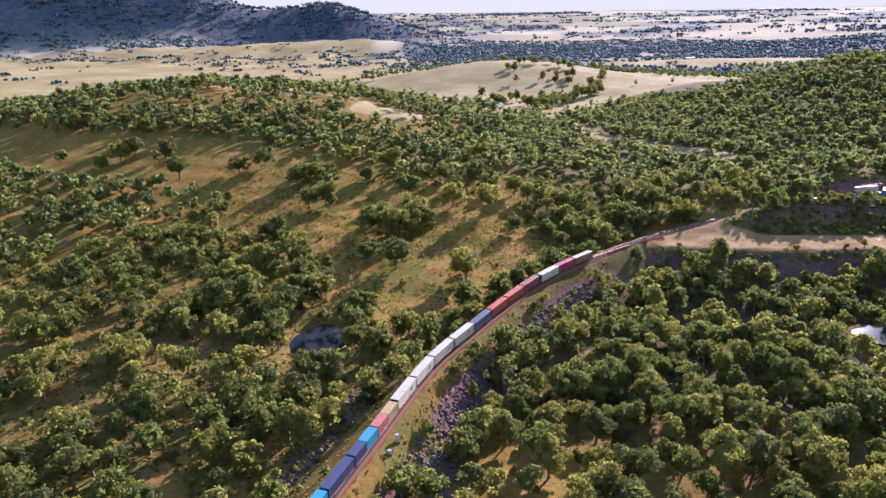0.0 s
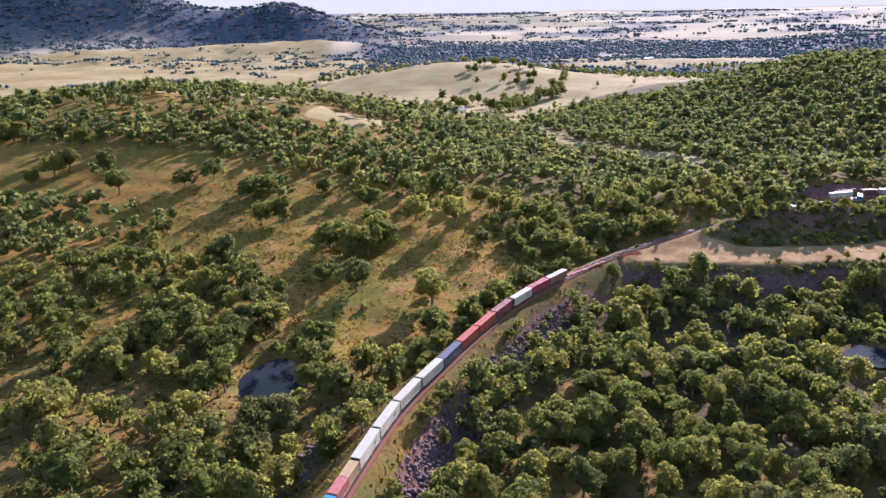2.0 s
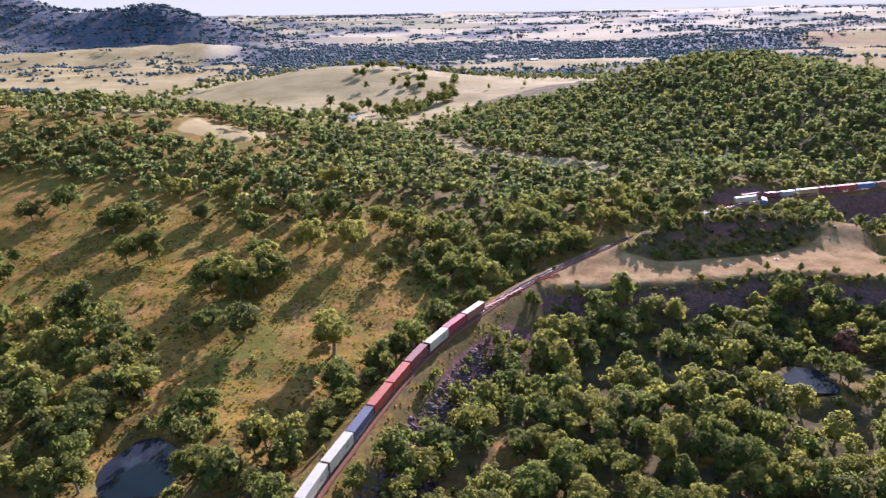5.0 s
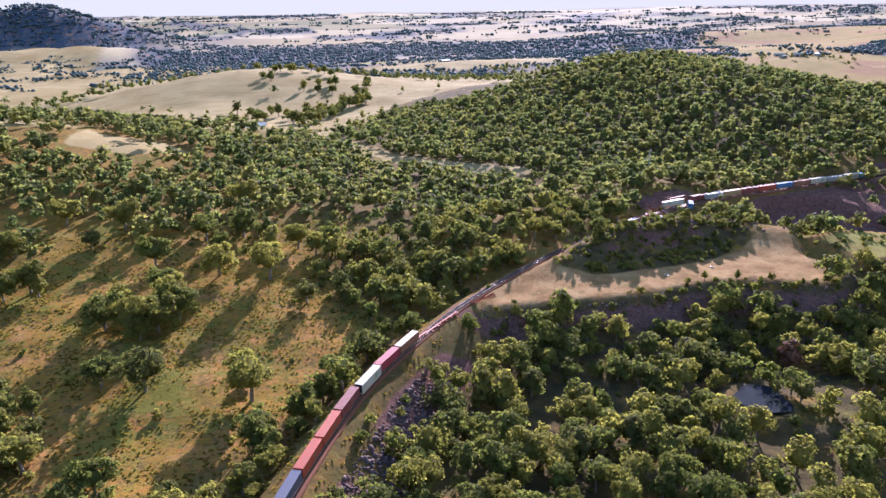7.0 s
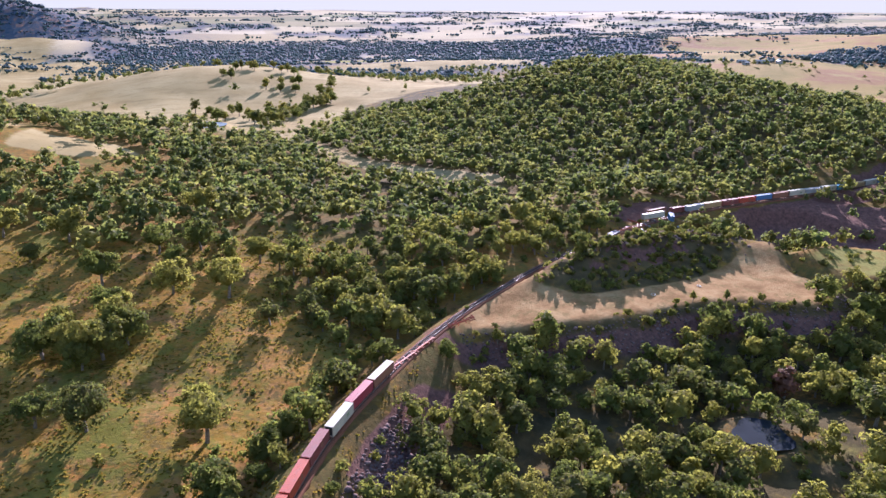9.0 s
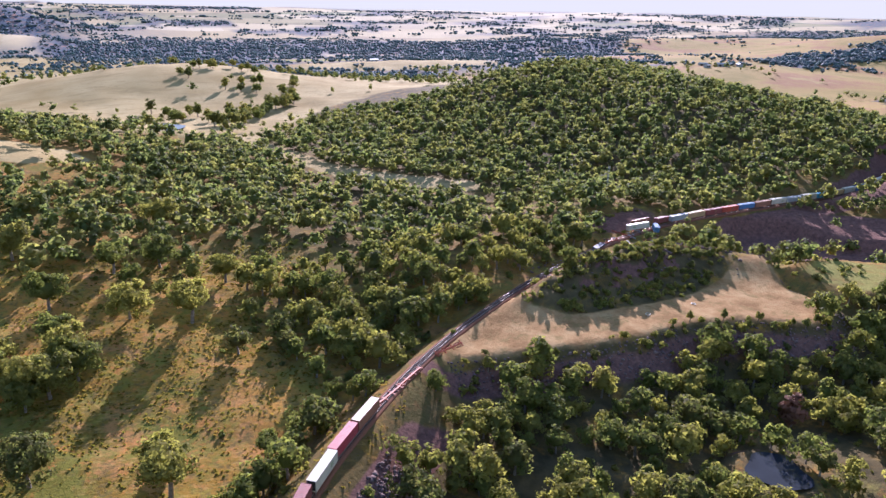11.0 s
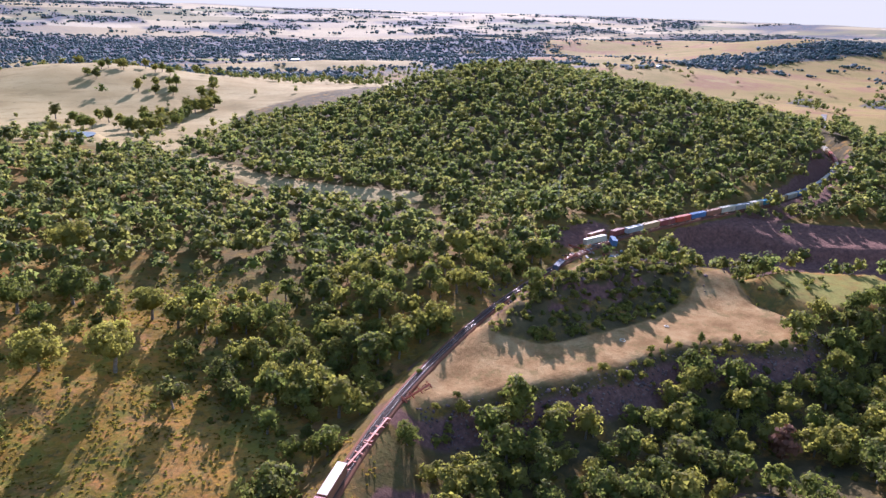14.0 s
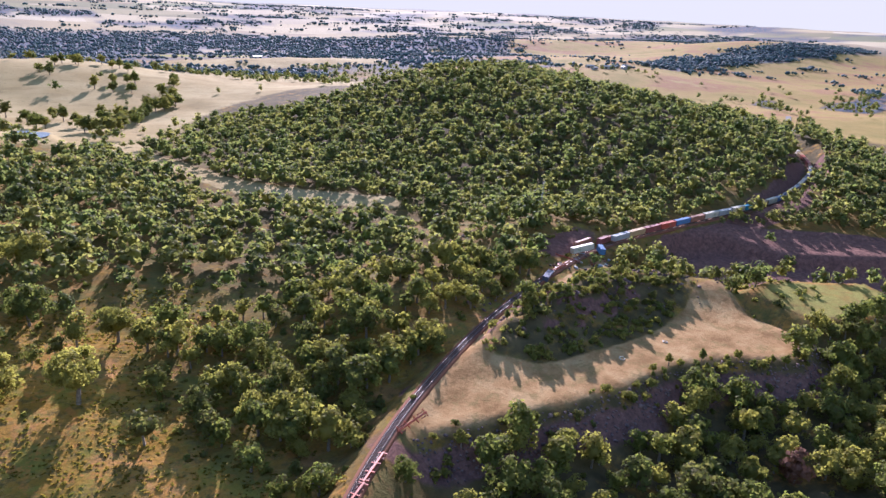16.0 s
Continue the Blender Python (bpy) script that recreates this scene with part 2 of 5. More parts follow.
def catmull(pts, step=1.0):
    """A smooth line through the points, resampled at even steps."""
    p = np.array(pts, float)
    p = np.vstack([2 * p[0] - p[1], p, 2 * p[-1] - p[-2]])
    out = []
    for i in range(1, len(p) - 2):
        u = np.linspace(0, 1, 40, endpoint=False)[:, None]
        a, b, c, d = p[i - 1 : i + 3]
        out.append(0.5 * (2 * b + (c - a) * u + (2 * a - 5 * b + 4 * c - d) * u**2 + (3 * b - a - 3 * c + d) * u**3))
    q = np.vstack(out)
    for _ in range(60):
        q[1:-1] = 0.25 * q[:-2] + 0.5 * q[1:-1] + 0.25 * q[2:]
    s = np.r_[0, np.cumsum(np.hypot(*np.diff(q, axis=0).T))]
    t = np.arange(0, s[-1], step)
    return np.c_[np.interp(t, s, q[:, 0]), np.interp(t, s, q[:, 1])]


LINE = catmull([(-62, 20), (-50, 62), (-36, 107), (-21, 149), (-6.5, 189), (7, 214), (20.5, 237), (37, 261.5), (60, 286), (84, 308),
                (111, 328), (151, 353), (198, 376), (232, 389), (266, 397), (330, 402), (400, 405), (447, 415), (508, 438), (551, 462),
                (599, 501), (640, 548), (668, 600), (680, 660)])
TANGENT = np.gradient(LINE, axis=0)
TANGENT /= np.hypot(*TANGENT.T)[:, None]


def station_of(x, y):
    """The metre of the line nearest to a place."""
    return int(np.argmin(np.hypot(LINE[:, 0] - x, LINE[:, 1] - y)))


def on_line(s, off=0.0):
    """Place and heading at metre s of the line, off metres to its right."""
    i = int(min(max(s, 0), len(LINE) - 2))
    f = s - i
    p = LINE[i] * (1 - f) + LINE[i + 1] * f
    t = TANGENT[i]
    return p[0] + t[1] * off, p[1] - t[0] * off, math.degrees(math.atan2(t[1], t[0]))


def track_distance(x, y):
    d = np.full(x.shape, 999.0)
    near = (x > -170) & (x < 790) & (y > -80) & (y < 760)
    xs, ys = x[near], y[near]
    out = np.full(xs.shape, 999.0)
    pts = LINE[::4]
    for i in range(0, len(xs), 20000):
        sl = slice(i, i + 20000)
        out[sl] = np.sqrt(((xs[sl, None] - pts[:, 0]) ** 2 + (ys[sl, None] - pts[:, 1]) ** 2).min(1))
    d[near] = out
    return d


def polygon(x, y, pts):
    """Signed distance to a polygon, negative inside."""
    p = np.array(pts, float)
    inside = np.zeros(x.shape, bool)
    d = np.full(x.shape, 1e9)
    for a, b in zip(p, np.roll(p, -1, 0)):
        ab = b - a
        u = np.clip(((x - a[0]) * ab[0] + (y - a[1]) * ab[1]) / (ab @ ab), 0, 1)
        d = np.minimum(d, np.hypot(x - a[0] - u * ab[0], y - a[1] - u * ab[1]))
        cross = (a[1] > y) != (b[1] > y)
        with np.errstate(divide="ignore", invalid="ignore"):
            inside ^= cross & (x < (b[0] - a[0]) * (y - a[1]) / (b[1] - a[1]) + a[0])
    return np.where(inside, -d, d)


CLEARING = [(92, 309), (114, 331), (158, 358), (198, 374), (231, 381), (247, 372), (262, 340), (246, 312), (248, 290), (228, 283), (208, 296), (187, 301), (162, 299), (141, 301), (114, 306)]
LAWN = [(262, 322), (290, 328), (325, 308), (318, 288), (292, 284), (262, 294)]
FIELD = [(58, 312), (47, 322), (42, 345), (42, 385), (40, 403), (3, 415), (-34, 440), (-71, 455), (-147, 471), (-187, 479), (-267, 484), (-320, 520), (-340, 480), (-272, 424),
         (-222, 402), (-172, 397), (-122, 367), (-105, 339), (-82, 333), (-60, 306), (-46, 277), (-47, 255), (-20, 238), (-12, 251), (5, 262), (22, 275), (40, 292)]
# outline of the mound's shadow, darkened in the ground colour
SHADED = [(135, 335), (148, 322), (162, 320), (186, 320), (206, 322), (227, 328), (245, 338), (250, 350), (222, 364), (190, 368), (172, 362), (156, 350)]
RIDGE_OPEN = [(-265, 540), (-216, 522), (-172, 528), (-140, 542), (-100, 560), (-80, 585), (-130, 600), (-175, 580), (-230, 612), (-262, 585)]
PADDOCK = [(-95, 900), (-110, 1010), (-70, 1200), (90, 1280), (240, 1230), (290, 1080), (235, 940), (215, 880), (150, 830), (120, 775), (87, 728), (40, 735), (25, 790), (-30, 840)]
SCRUB = [(148, 334), (168, 331), (191, 329), (212, 330), (232, 336), (256, 350), (242, 372), (206, 376), (172, 356)]
FACE = [(280, 385), (300, 352), (340, 304), (410, 285), (425, 320), (402, 350), (374, 376), (330, 396)]
PIT = [(305, 391), (330, 383), (343, 356), (366, 331), (398, 306), (380, 292), (345, 300), (328, 318), (300, 336), (284, 350), (278, 368), (288, 384)]
SHELF = [(330, 396), (356, 389), (378, 369), (404, 343), (436, 316), (520, 330), (500, 416), (430, 406)]
FLAT = catmull([(100, 715), (107, 689), (119, 640), (134, 597), (148, 570), (172, 545), (205, 520)], 6.0)
PALE = [(-80, 575), (-73, 625), (-20, 600), (-5, 575), (-40, 555)]
PONDS = [(-47, 234, 9.5, 12.5, -11.9), (156, 234.5, 7.0, 7.5, -12.2), (46, 738, 12, 14, 6.0)]
ROAD = catmull([(640, 400), (670, 456), (712, 516), (753, 567), (830, 640), (960, 720)], 4.0)


def lumps(x, y):
    return (np.sin(x * 0.061 + 1.3 * np.sin(y * 0.023)) * np.sin(y * 0.053 + 0.7 + np.sin(x * 0.031)) * 1.3
            + np.sin(x * 0.17 + y * 0.11) * np.sin(y * 0.19 - x * 0.07 + 2) * 0.4)


def natural(x, y):
    z = -10.0 - 15.0 * smooth(700, 1250, y + 0.35 * np.abs(x)) + lumps(x, y)
    z = z + 45 * hill(x, y, -190, 622, 162, 150, -12)
    z = z + 12 * hill(x, y, -420, 560, 180, 140)
    z = z + 5 * hill(x, y, 40, 430, 120, 60)
    z = z + 44 * hill(x, y, 95, 1175, 150, 130)
    z = z + 49.5 * hill(x, y, 485, 728, 135, 238, 7) + 13.5 * hill(x, y, 529, 812, 141, 62)
    z = z + 9 * hill(x, y, 240, 425, 34, 22) + 10 * hill(x, y, 150, 385, 45, 22, 30)
    z = z - 4.0 * hill(x, y, 135, 215, 75, 45) - 4 * hill(x, y, 360, 352, 38, 26) - 6 * hill(x, y, 200, 262, 85, 22)
    z = z + 60 * hill(x, y, 1700, 1500, 330, 160, 20) + 22 * hill(x, y, 1250, 1700, 380, 110, -10) + 16 * hill(x, y, 560, 1560, 190, 60, 10)
    r = np.hypot(x, y - 60)
    u = np.clip((r - 1800) / 3100, 0, 1)
    far = 103 - r * (0.0632 * (1 - u) ** 1.6 + 0.0085 - 0.004 * smooth(0.3, 0.9, x / np.maximum(y, 1)))
    w = smooth(1500, 2100, r)
    z = z * (1 - w) + far * w
    z = z + 55 * hill(x, y, 2250, 1560, 520, 170, 8) + 30 * hill(x, y, 1750, 2020, 420, 130, -12) + 6 * np.sin(x / 130 + y / 210) * np.sin(y / 150) * smooth(800, 1000, x)
    z = z + 250 * hill(x, y, -1330, 2720, 330, 210, 22) + 85 * hill(x, y, -930, 2850, 150, 150) + 124 * hill(x, y, -490, 2880, 160, 150) + 62 * hill(x, y, -220, 2720, 150, 130)
    z = z + 26 * hill(x, y, -620, 2250, 260, 110, 10) + 36 * hill(x, y, -240, 2250, 130, 100) + 9 * np.sin(x / 47 + 1.3 * np.sin(y / 90)) * np.sin(y / 61 + x / 130) * smooth(1500, 1900, r) * smooth(0, -300, x)
    return z


def height(x, y):
    x, y = np.asarray(x, float), np.asarray(y, float)
    z = natural(x, y)
    for poly, level, fall in ((CLEARING, -1.9, 1.5), (LAWN, -0.8, 1.6)):
        near = hill(x, y, 200, 320, 160, 90) > 0.01
        d = np.full(x.shape, 400.0)
        d[near] = polygon(x[near], y[near], poly)
        off = np.maximum(d, 0)
        lev = level + 0.25 * lumps(x, y)
        z = np.where(d < 60, np.clip(z, lev - off / fall, lev + np.where(d < 0, 0, off / 1.1)), z)
    east = (x > 240) & (x < 560) & (y > 250) & (y < 450)
    d = np.full(x.shape, 400.0)
    d[east] = polygon(x[east], y[east], SHELF)
    z = np.where(d < 60, np.maximum(z, -2.0 + 0.4 * lumps(x, y) - np.maximum(d, 0) / 1.4), z)
    d = np.full(x.shape, 400.0)
    d[east] = polygon(x[east], y[east], PIT)
    z = np.where(d < 60, np.minimum(z, -13.5 + 0.3 * lumps(x, y) + np.maximum(d, 0) / 0.75), z)
    z = z + (11.0 + 2.2 * np.sin(x * 0.31 + y * 0.2) * np.sin(y * 0.37 - x * 0.12)) * hill(x, y, 188, 346, 36, 9, 8) + 5 * hill(x, y, 250, 335, 22, 9, -20)
    d = track_distance(x, y)
    off = np.maximum(d - 3.4, 0)
    quarry = smooth(285, 310, x) * smooth(455, 420, x) * (y < 410)
    cutting = smooth(185, 215, x) * smooth(300, 270, x) * (y > 380)
    z = np.clip(z, -0.75 - off / (1.35 - 0.85 * quarry), -0.75 + off / (0.9 - 0.5 * cutting))
    for px, py, rx, ry, level in PONDS:
        q = np.hypot((x - px) / rx, (y - py) / ry)
        z = np.where(q < 2.2, np.where(q < 1.0, level - 1.2, level - 1.2 + (z - level + 1.2) * smooth(1.0, 2.2, q) + 1.5 * smooth(1.0, 1.25, q) * (1 - smooth(1.4, 2.2, q))), z)
    return z


def ground_at(x, y):
    return float(height(np.array([x]), np.array([y]))[0])


# ---- mesh helpers ----
def np_mesh(name, verts, quads, tris, mats, mat_of=None, tint=None):
    me = bpy.data.meshes.new(name)
    quads, tris = np.asarray(quads, np.int32).reshape(-1, 4), np.asarray(tris, np.int32).reshape(-1, 3)
    loops = np.r_[quads.ravel(), tris.ravel()]
    starts = np.r_[np.arange(len(quads)) * 4, len(quads) * 4 + np.arange(len(tris)) * 3].astype(np.int32)
    me.vertices.add(len(verts))
    me.vertices.foreach_set("co", np.ascontiguousarray(verts, np.float32).ravel())
    me.loops.add(len(loops))
    me.loops.foreach_set("vertex_index", loops)
    me.polygons.add(len(starts))
    me.polygons.foreach_set("loop_start", starts)
    for m in mats:
        me.materials.append(m)
    if mat_of is not None:
        me.polygons.foreach_set("material_index", np.asarray(mat_of, np.int32))
    me.update(calc_edges=True)
    if tint is not None:
        me.attributes.new("tint", "FLOAT", "POINT").data.foreach_set("value", np.asarray(tint, np.float32))
    return me


def part(name, bm, material, parent, label=""):
    """Links a bmesh as one mesh object under a thing or a part."""
    me = bpy.data.meshes.new(name)
    bm.normal_update()
    bm.to_mesh(me)
    bm.free()
    me.materials.append(material)
    ob = new(name, me)
    ob.parent = parent
    if label:
        tagged(ob, label)
    return ob


def box(bm, cx, cy, cz, sx, sy, sz, m=None, bevel=0.0):
    g = bmesh.ops.create_cube(bm, size=1.0, matrix=(m or Matrix()) @ Matrix.Translation((cx, cy, cz)) @ Matrix.Diagonal((sx, sy, sz, 1)))
    if bevel:
        edges = list({e for v in g["verts"] for e in v.link_edges})
        bmesh.ops.bevel(bm, geom=edges, offset=bevel, segments=1, affect="EDGES")


def cyl(bm, m, r, depth, seg=12, r2=None):
    bmesh.ops.create_cone(bm, cap_ends=True, segments=seg, radius1=r, radius2=r if r2 is None else r2, depth=depth, matrix=m)


# ---- ground: one sheet to the horizon ----
def graded(lo, a, b, hi, step, grow=1.085):
    mid = list(np.arange(a, b + step / 2, step))
    left, s = [a], step
    while left[-1] > lo:
        s *= grow
        left.append(left[-1] - s)
    right, s = [mid[-1]], step
    while right[-1] < hi:
        s *= grow
        right.append(right[-1] + s)
    return np.array(left[:0:-1] + mid + right[1:])


gx, gy = graded(-4300, -190, 420, 4700, 2.6), graded(-900, 110, 470, 4800, 2.6, 1.06)
GX, GY = np.meshgrid(gx, gy)
fx, fy = GX.ravel(), GY.ravel()
fz = height(fx, fy)
nx, ny = len(gx), len(gy)
idx = np.arange(nx * ny).reshape(ny, nx)
gq = np.stack([idx[:-1, :-1], idx[:-1, 1:], idx[1:, 1:], idx[1:, :-1]], -1).reshape(-1, 4)
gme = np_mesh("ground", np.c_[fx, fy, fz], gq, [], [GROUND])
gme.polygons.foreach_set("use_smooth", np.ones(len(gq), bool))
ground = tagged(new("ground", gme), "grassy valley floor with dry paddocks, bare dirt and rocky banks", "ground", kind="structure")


def cover_attr(name, v):
    gme.attributes.new(name, "FLOAT", "POINT").data.foreach_set("value", np.clip(v, 0, 1).astype(np.float32))


def soft(d, width):
    return smooth(width, -width, d)


far_r = np.hypot(fx, fy - 60)
d_track = track_distance(fx, fy)
rock_bank = smooth(6, 9, d_track) * smooth(23, 16, d_track) * (0.15 + 1.0 * smooth(0.32, 0.52, 0.5 + 0.25 * np.sin(fx / 7 + fy / 13) + 0.25 * np.sin(fy / 9.0 - fx / 17)))
side_right = np.zeros(fx.shape)
sel = d_track < 40
nearest = np.array([np.argmin((LINE[::4, 0] - a) ** 2 + (LINE[::4, 1] - b) ** 2) * 4 for a, b in zip(fx[sel], fy[sel])])
side_right[sel] = ((fx[sel] - LINE[nearest, 0]) * TANGENT[nearest, 1] - (fy[sel] - LINE[nearest, 1]) * TANGENT[nearest, 0]) > 0
# fallen leaves under trees, plus painted shade on mound and lower right woodland
cover_attr("litter_shade", np.maximum.reduce([hill(fx, fy, 520, 740, 300, 230) * 2.0, hill(fx, fy, 165, 240, 110, 60) * 1.5, hill(fx, fy, 140, 490, 85, 90), hill(fx, fy, -80, 200, 90, 50) * 0.6, 2.0 * soft(polygon(fx, fy, SHADED), 3)]) * (polygon(fx, fy, FIELD) > 0))
eastern = smooth(700, 900, fx) * smooth(-100, 150, fx - 0.62 * (fy - 300)) * smooth(3300, 2500, far_r)
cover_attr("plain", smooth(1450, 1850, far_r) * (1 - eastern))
clear_d, lawn_d = polygon(fx, fy, CLEARING), polygon(fx, fy, LAWN)
# bare dirt is left out where the mound's shade is painted
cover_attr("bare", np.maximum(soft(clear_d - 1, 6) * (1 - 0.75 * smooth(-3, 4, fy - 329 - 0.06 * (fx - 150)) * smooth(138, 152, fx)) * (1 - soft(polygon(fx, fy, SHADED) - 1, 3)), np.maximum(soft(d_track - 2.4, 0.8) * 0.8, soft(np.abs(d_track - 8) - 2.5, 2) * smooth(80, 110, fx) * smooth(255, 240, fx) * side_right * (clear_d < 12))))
cover_attr("lush", soft(lawn_d, 5) * 0.55 + hill(fx, fy, 450, 1760, 110, 26) + 0.9 * hill(fx, fy, 640, 1800, 60, 18) + 0.45 * hill(fx, fy, 172, 222, 22, 10))
pad_d, pale_d = polygon(fx, fy, PADDOCK), polygon(fx, fy, PALE)
flat_d = np.full(fx.shape, 99.0)
for px, py in FLAT:
    flat_d = np.minimum(flat_d, np.hypot(fx - px, fy - py))
open_dry = smooth(670, 740, fy) * smooth(0.42, 0.30, hill(fx, fy, 520, 772, 250, 178, 10)) * smooth(0.7, 0.5, hill(fx, fy, -185, 660, 200, 130, -12)) * smooth(640, 560, fx) * smooth(1600, 1250, far_r)
behind = smooth(1050, 1250, fy + 0.25 * np.abs(fx - 200)) * smooth(2100, 1700, far_r)
east = smooth(650, 800, fx - 0.15 * fy) * smooth(760, 860, fy) * smooth(2100, 1700, far_r)
west = smooth(820, 930, fy + 0.3 * fx) * smooth(-150, -260, fx) * smooth(2600, 2200, far_r)
cover_attr("dry", np.maximum.reduce([soft(pad_d, 14), smooth(16, 8, flat_d), open_dry * 0.8, soft(pale_d, 8), behind * 0.85 * smooth(250, -50, fx), 1.2 * hill(fx, fy, 560, 1560, 200, 70, 10), 0.9 * hill(fx, fy, 380, 1225, 120, 46), east * 0.3, west * 0.85, hill(fx, fy, -150, 640, 60, 30) * 0.9]))
fz2 = fz.reshape(ny, nx)
slope = np.hypot(np.gradient(fz2, gy, axis=0), np.gradient(fz2, gx, axis=1)).ravel()
steep = smooth(0.55, 0.85, slope) * (far_r < 700) * (fx > 100)
cover_attr("rock", np.maximum.reduce([steep, 
    rock_bank * side_right * smooth(290, 276, fy), rock_bank * side_right * smooth(300, 320, fx) * smooth(470, 430, fx) * 1.2,
    soft(np.abs(clear_d - 9) - 5, 3) * smooth(330, 300, fy) * smooth(250, 235, fx) * 0.75,
    soft(polygon(fx, fy, FACE) - 1, 4), hill(fx, fy, 238, 407, 20, 6, 12) * 1.2, smooth(4, 5, d_track) * smooth(22, 14, d_track) * side_right * smooth(285, 310, fx) * smooth(455, 420, fx) * 1.3]))


# ---- trees ----
ICO_V = np.array([(0, 0, 1)] + [(0.894 * math.cos(a), 0.894 * math.sin(a), 0.447) for a in np.arange(5) * 1.2566]
                 + [(0.894 * math.cos(a), 0.894 * math.sin(a), -0.447) for a in np.arange(5) * 1.2566 + 0.6283] + [(0, 0, -1)])
ICO_F = np.array([(0, 1 + i, 1 + (i + 1) % 5) for i in range(5)] + [(1 + i, 6 + i, 1 + (i + 1) % 5) for i in range(5)]
                 + [(1 + (i + 1) % 5, 6 + i, 6 + (i + 1) % 5) for i in range(5)] + [(11, 6 + (i + 1) % 5, 6 + i) for i in range(5)])

OCT_V = np.array([(1, 0, 0), (0, 1, 0), (-1, 0, 0), (0, -1, 0), (0, 0, 1), (0, 0, -1)], float)
OCT_F = np.array([(0, 1, 4), (1, 2, 4), (2, 3, 4), (3, 0, 4), (1, 0, 5), (2, 1, 5), (3, 2, 5), (0, 3, 5)])


def unit(v):
    return v / np.maximum(np.linalg.norm(v, axis=-1, keepdims=True), 1e-6)


def crown_blobs(rng, n, tall, wide):
    """Centres and radii of the leaf masses of a spreading crown, flat below and domed above."""
    d = unit(rng.normal(size=(n, 3)) + (0, 0, 0.40))
    d[:, 2] = np.maximum(d[:, 2], -0.5)
    k = rng.uniform(0.30, 1.0, (n, 1)) ** 0.6
    lobe = 1 + 0.22 * np.sin(2 * np.arctan2(d[:, 1], d[:, 0]) + rng.uniform(0, 6.28)) + 0.14 * np.sin(3 * np.arctan2(d[:, 1], d[:, 0]) + rng.uniform(0, 6.28))
    c = d * k * lobe[:, None] * (wide * 0.74, wide * 0.74, tall * 0.38) + (0, 0, tall * 0.52)
    return c, wide * rng.uniform(0.20, 0.37, n) * (16 / n) ** 0.36


def crown_mesh(rng, n, leaves, leaf, tall, wide, core=0.46, fine_core=True):
    """Small leaf sprays round each mass, over an uneven dense heart. Returns verts, quads, tris."""
    c, br = crown_blobs(rng, n, tall, wide)
    V, T = [], []
    base = 0
    heart_v, heart_f = (ICO_V, ICO_F) if fine_core else (OCT_V, OCT_F)
    middle = np.array((0, 0, tall * 0.5))
    V.append(middle + ICO_V * (wide * 0.46, wide * 0.46, tall * 0.22) * rng.uniform(0.8, 1.12, (12, 1)))
    T.append(ICO_F)
    base += 12
    for centre, radius in zip(c, br):
        away = unit(centre - middle)
        d = unit(rng.normal(size=(leaves, 3)) + away * 0.45 + (0, 0, 0.2))
        p = centre + d * radius * rng.uniform(0.66, 1.16, (leaves, 1)) * (1.12, 1.12, 0.82)
        nrm = unit(d * 0.6 + away * 0.7 + rng.normal(size=(leaves, 3)) * 0.42)
        t = unit(np.cross(nrm, rng.normal(size=(leaves, 3))))
        b = np.cross(nrm, t)
        s = leaf * rng.uniform(0.55, 1.4, (leaves, 1))
        t, b = t * s, b * s
        V.append(np.stack([p - t, p + t * 0.75 - b * 0.72, p + t * 0.6 + b * 0.8], 1).reshape(-1, 3))
        T.append(np.arange(leaves * 3).reshape(-1, 3) + base)
        base += leaves * 3
        V.append(centre + heart_v * radius * core * (1.1, 1.1, 0.8) * rng.uniform(0.75, 1.2, (len(heart_v), 1)))
        T.append(heart_f + base)
        base += len(heart_v)
    return np.vstack(V), np.zeros((0, 4), int), np.vstack(T), c


def tube(p, q, r1, r2, seg):
    p, q = np.array(p, float), np.array(q, float)
    ax = unit(q - p)
    u = unit(np.cross(ax, (0.3, 0.9, 0.2)))
    w = np.cross(ax, u)
    a = np.arange(seg) * 6.283 / seg
    ring = np.cos(a)[:, None] * u + np.sin(a)[:, None] * w
    v = np.vstack([p + ring * r1, q + ring * r2])
    f = np.array([(i, (i + 1) % seg, seg + (i + 1) % seg, seg + i) for i in range(seg)])
    return v, f


def trunk_mesh(rng, tall, wide, centres, limbs, seg=6):
    V, Q, base = [], [], 0
    bend = rng.uniform(-0.35, 0.35, 2)
    knee = np.array([bend[0], bend[1], tall * 0.26])
    fork = np.array([bend[0] * 2.2, bend[1] * 2.2, tall * 0.46])
    r = 0.030 * tall
    pieces = [((0, 0, -1.2), knee, r * 1.35, r), (knee, fork, r, r * 0.75)]
    for c in centres[:limbs]:
        elbow = fork * 0.45 + c * 0.55 + np.array([0, 0, -0.06 * tall])
        pieces += [(fork if rng.random() > 0.3 else knee, elbow, r * 0.6, r * 0.36), (elbow, c, r * 0.36, r * 0.12)]
    for p, q, a, b in pieces:
        v, f = tube(p, q, a, b, seg)
        V.append(v)
        Q.append(f + base)
        base += len(v)
    return np.vstack(V), np.vstack(Q)


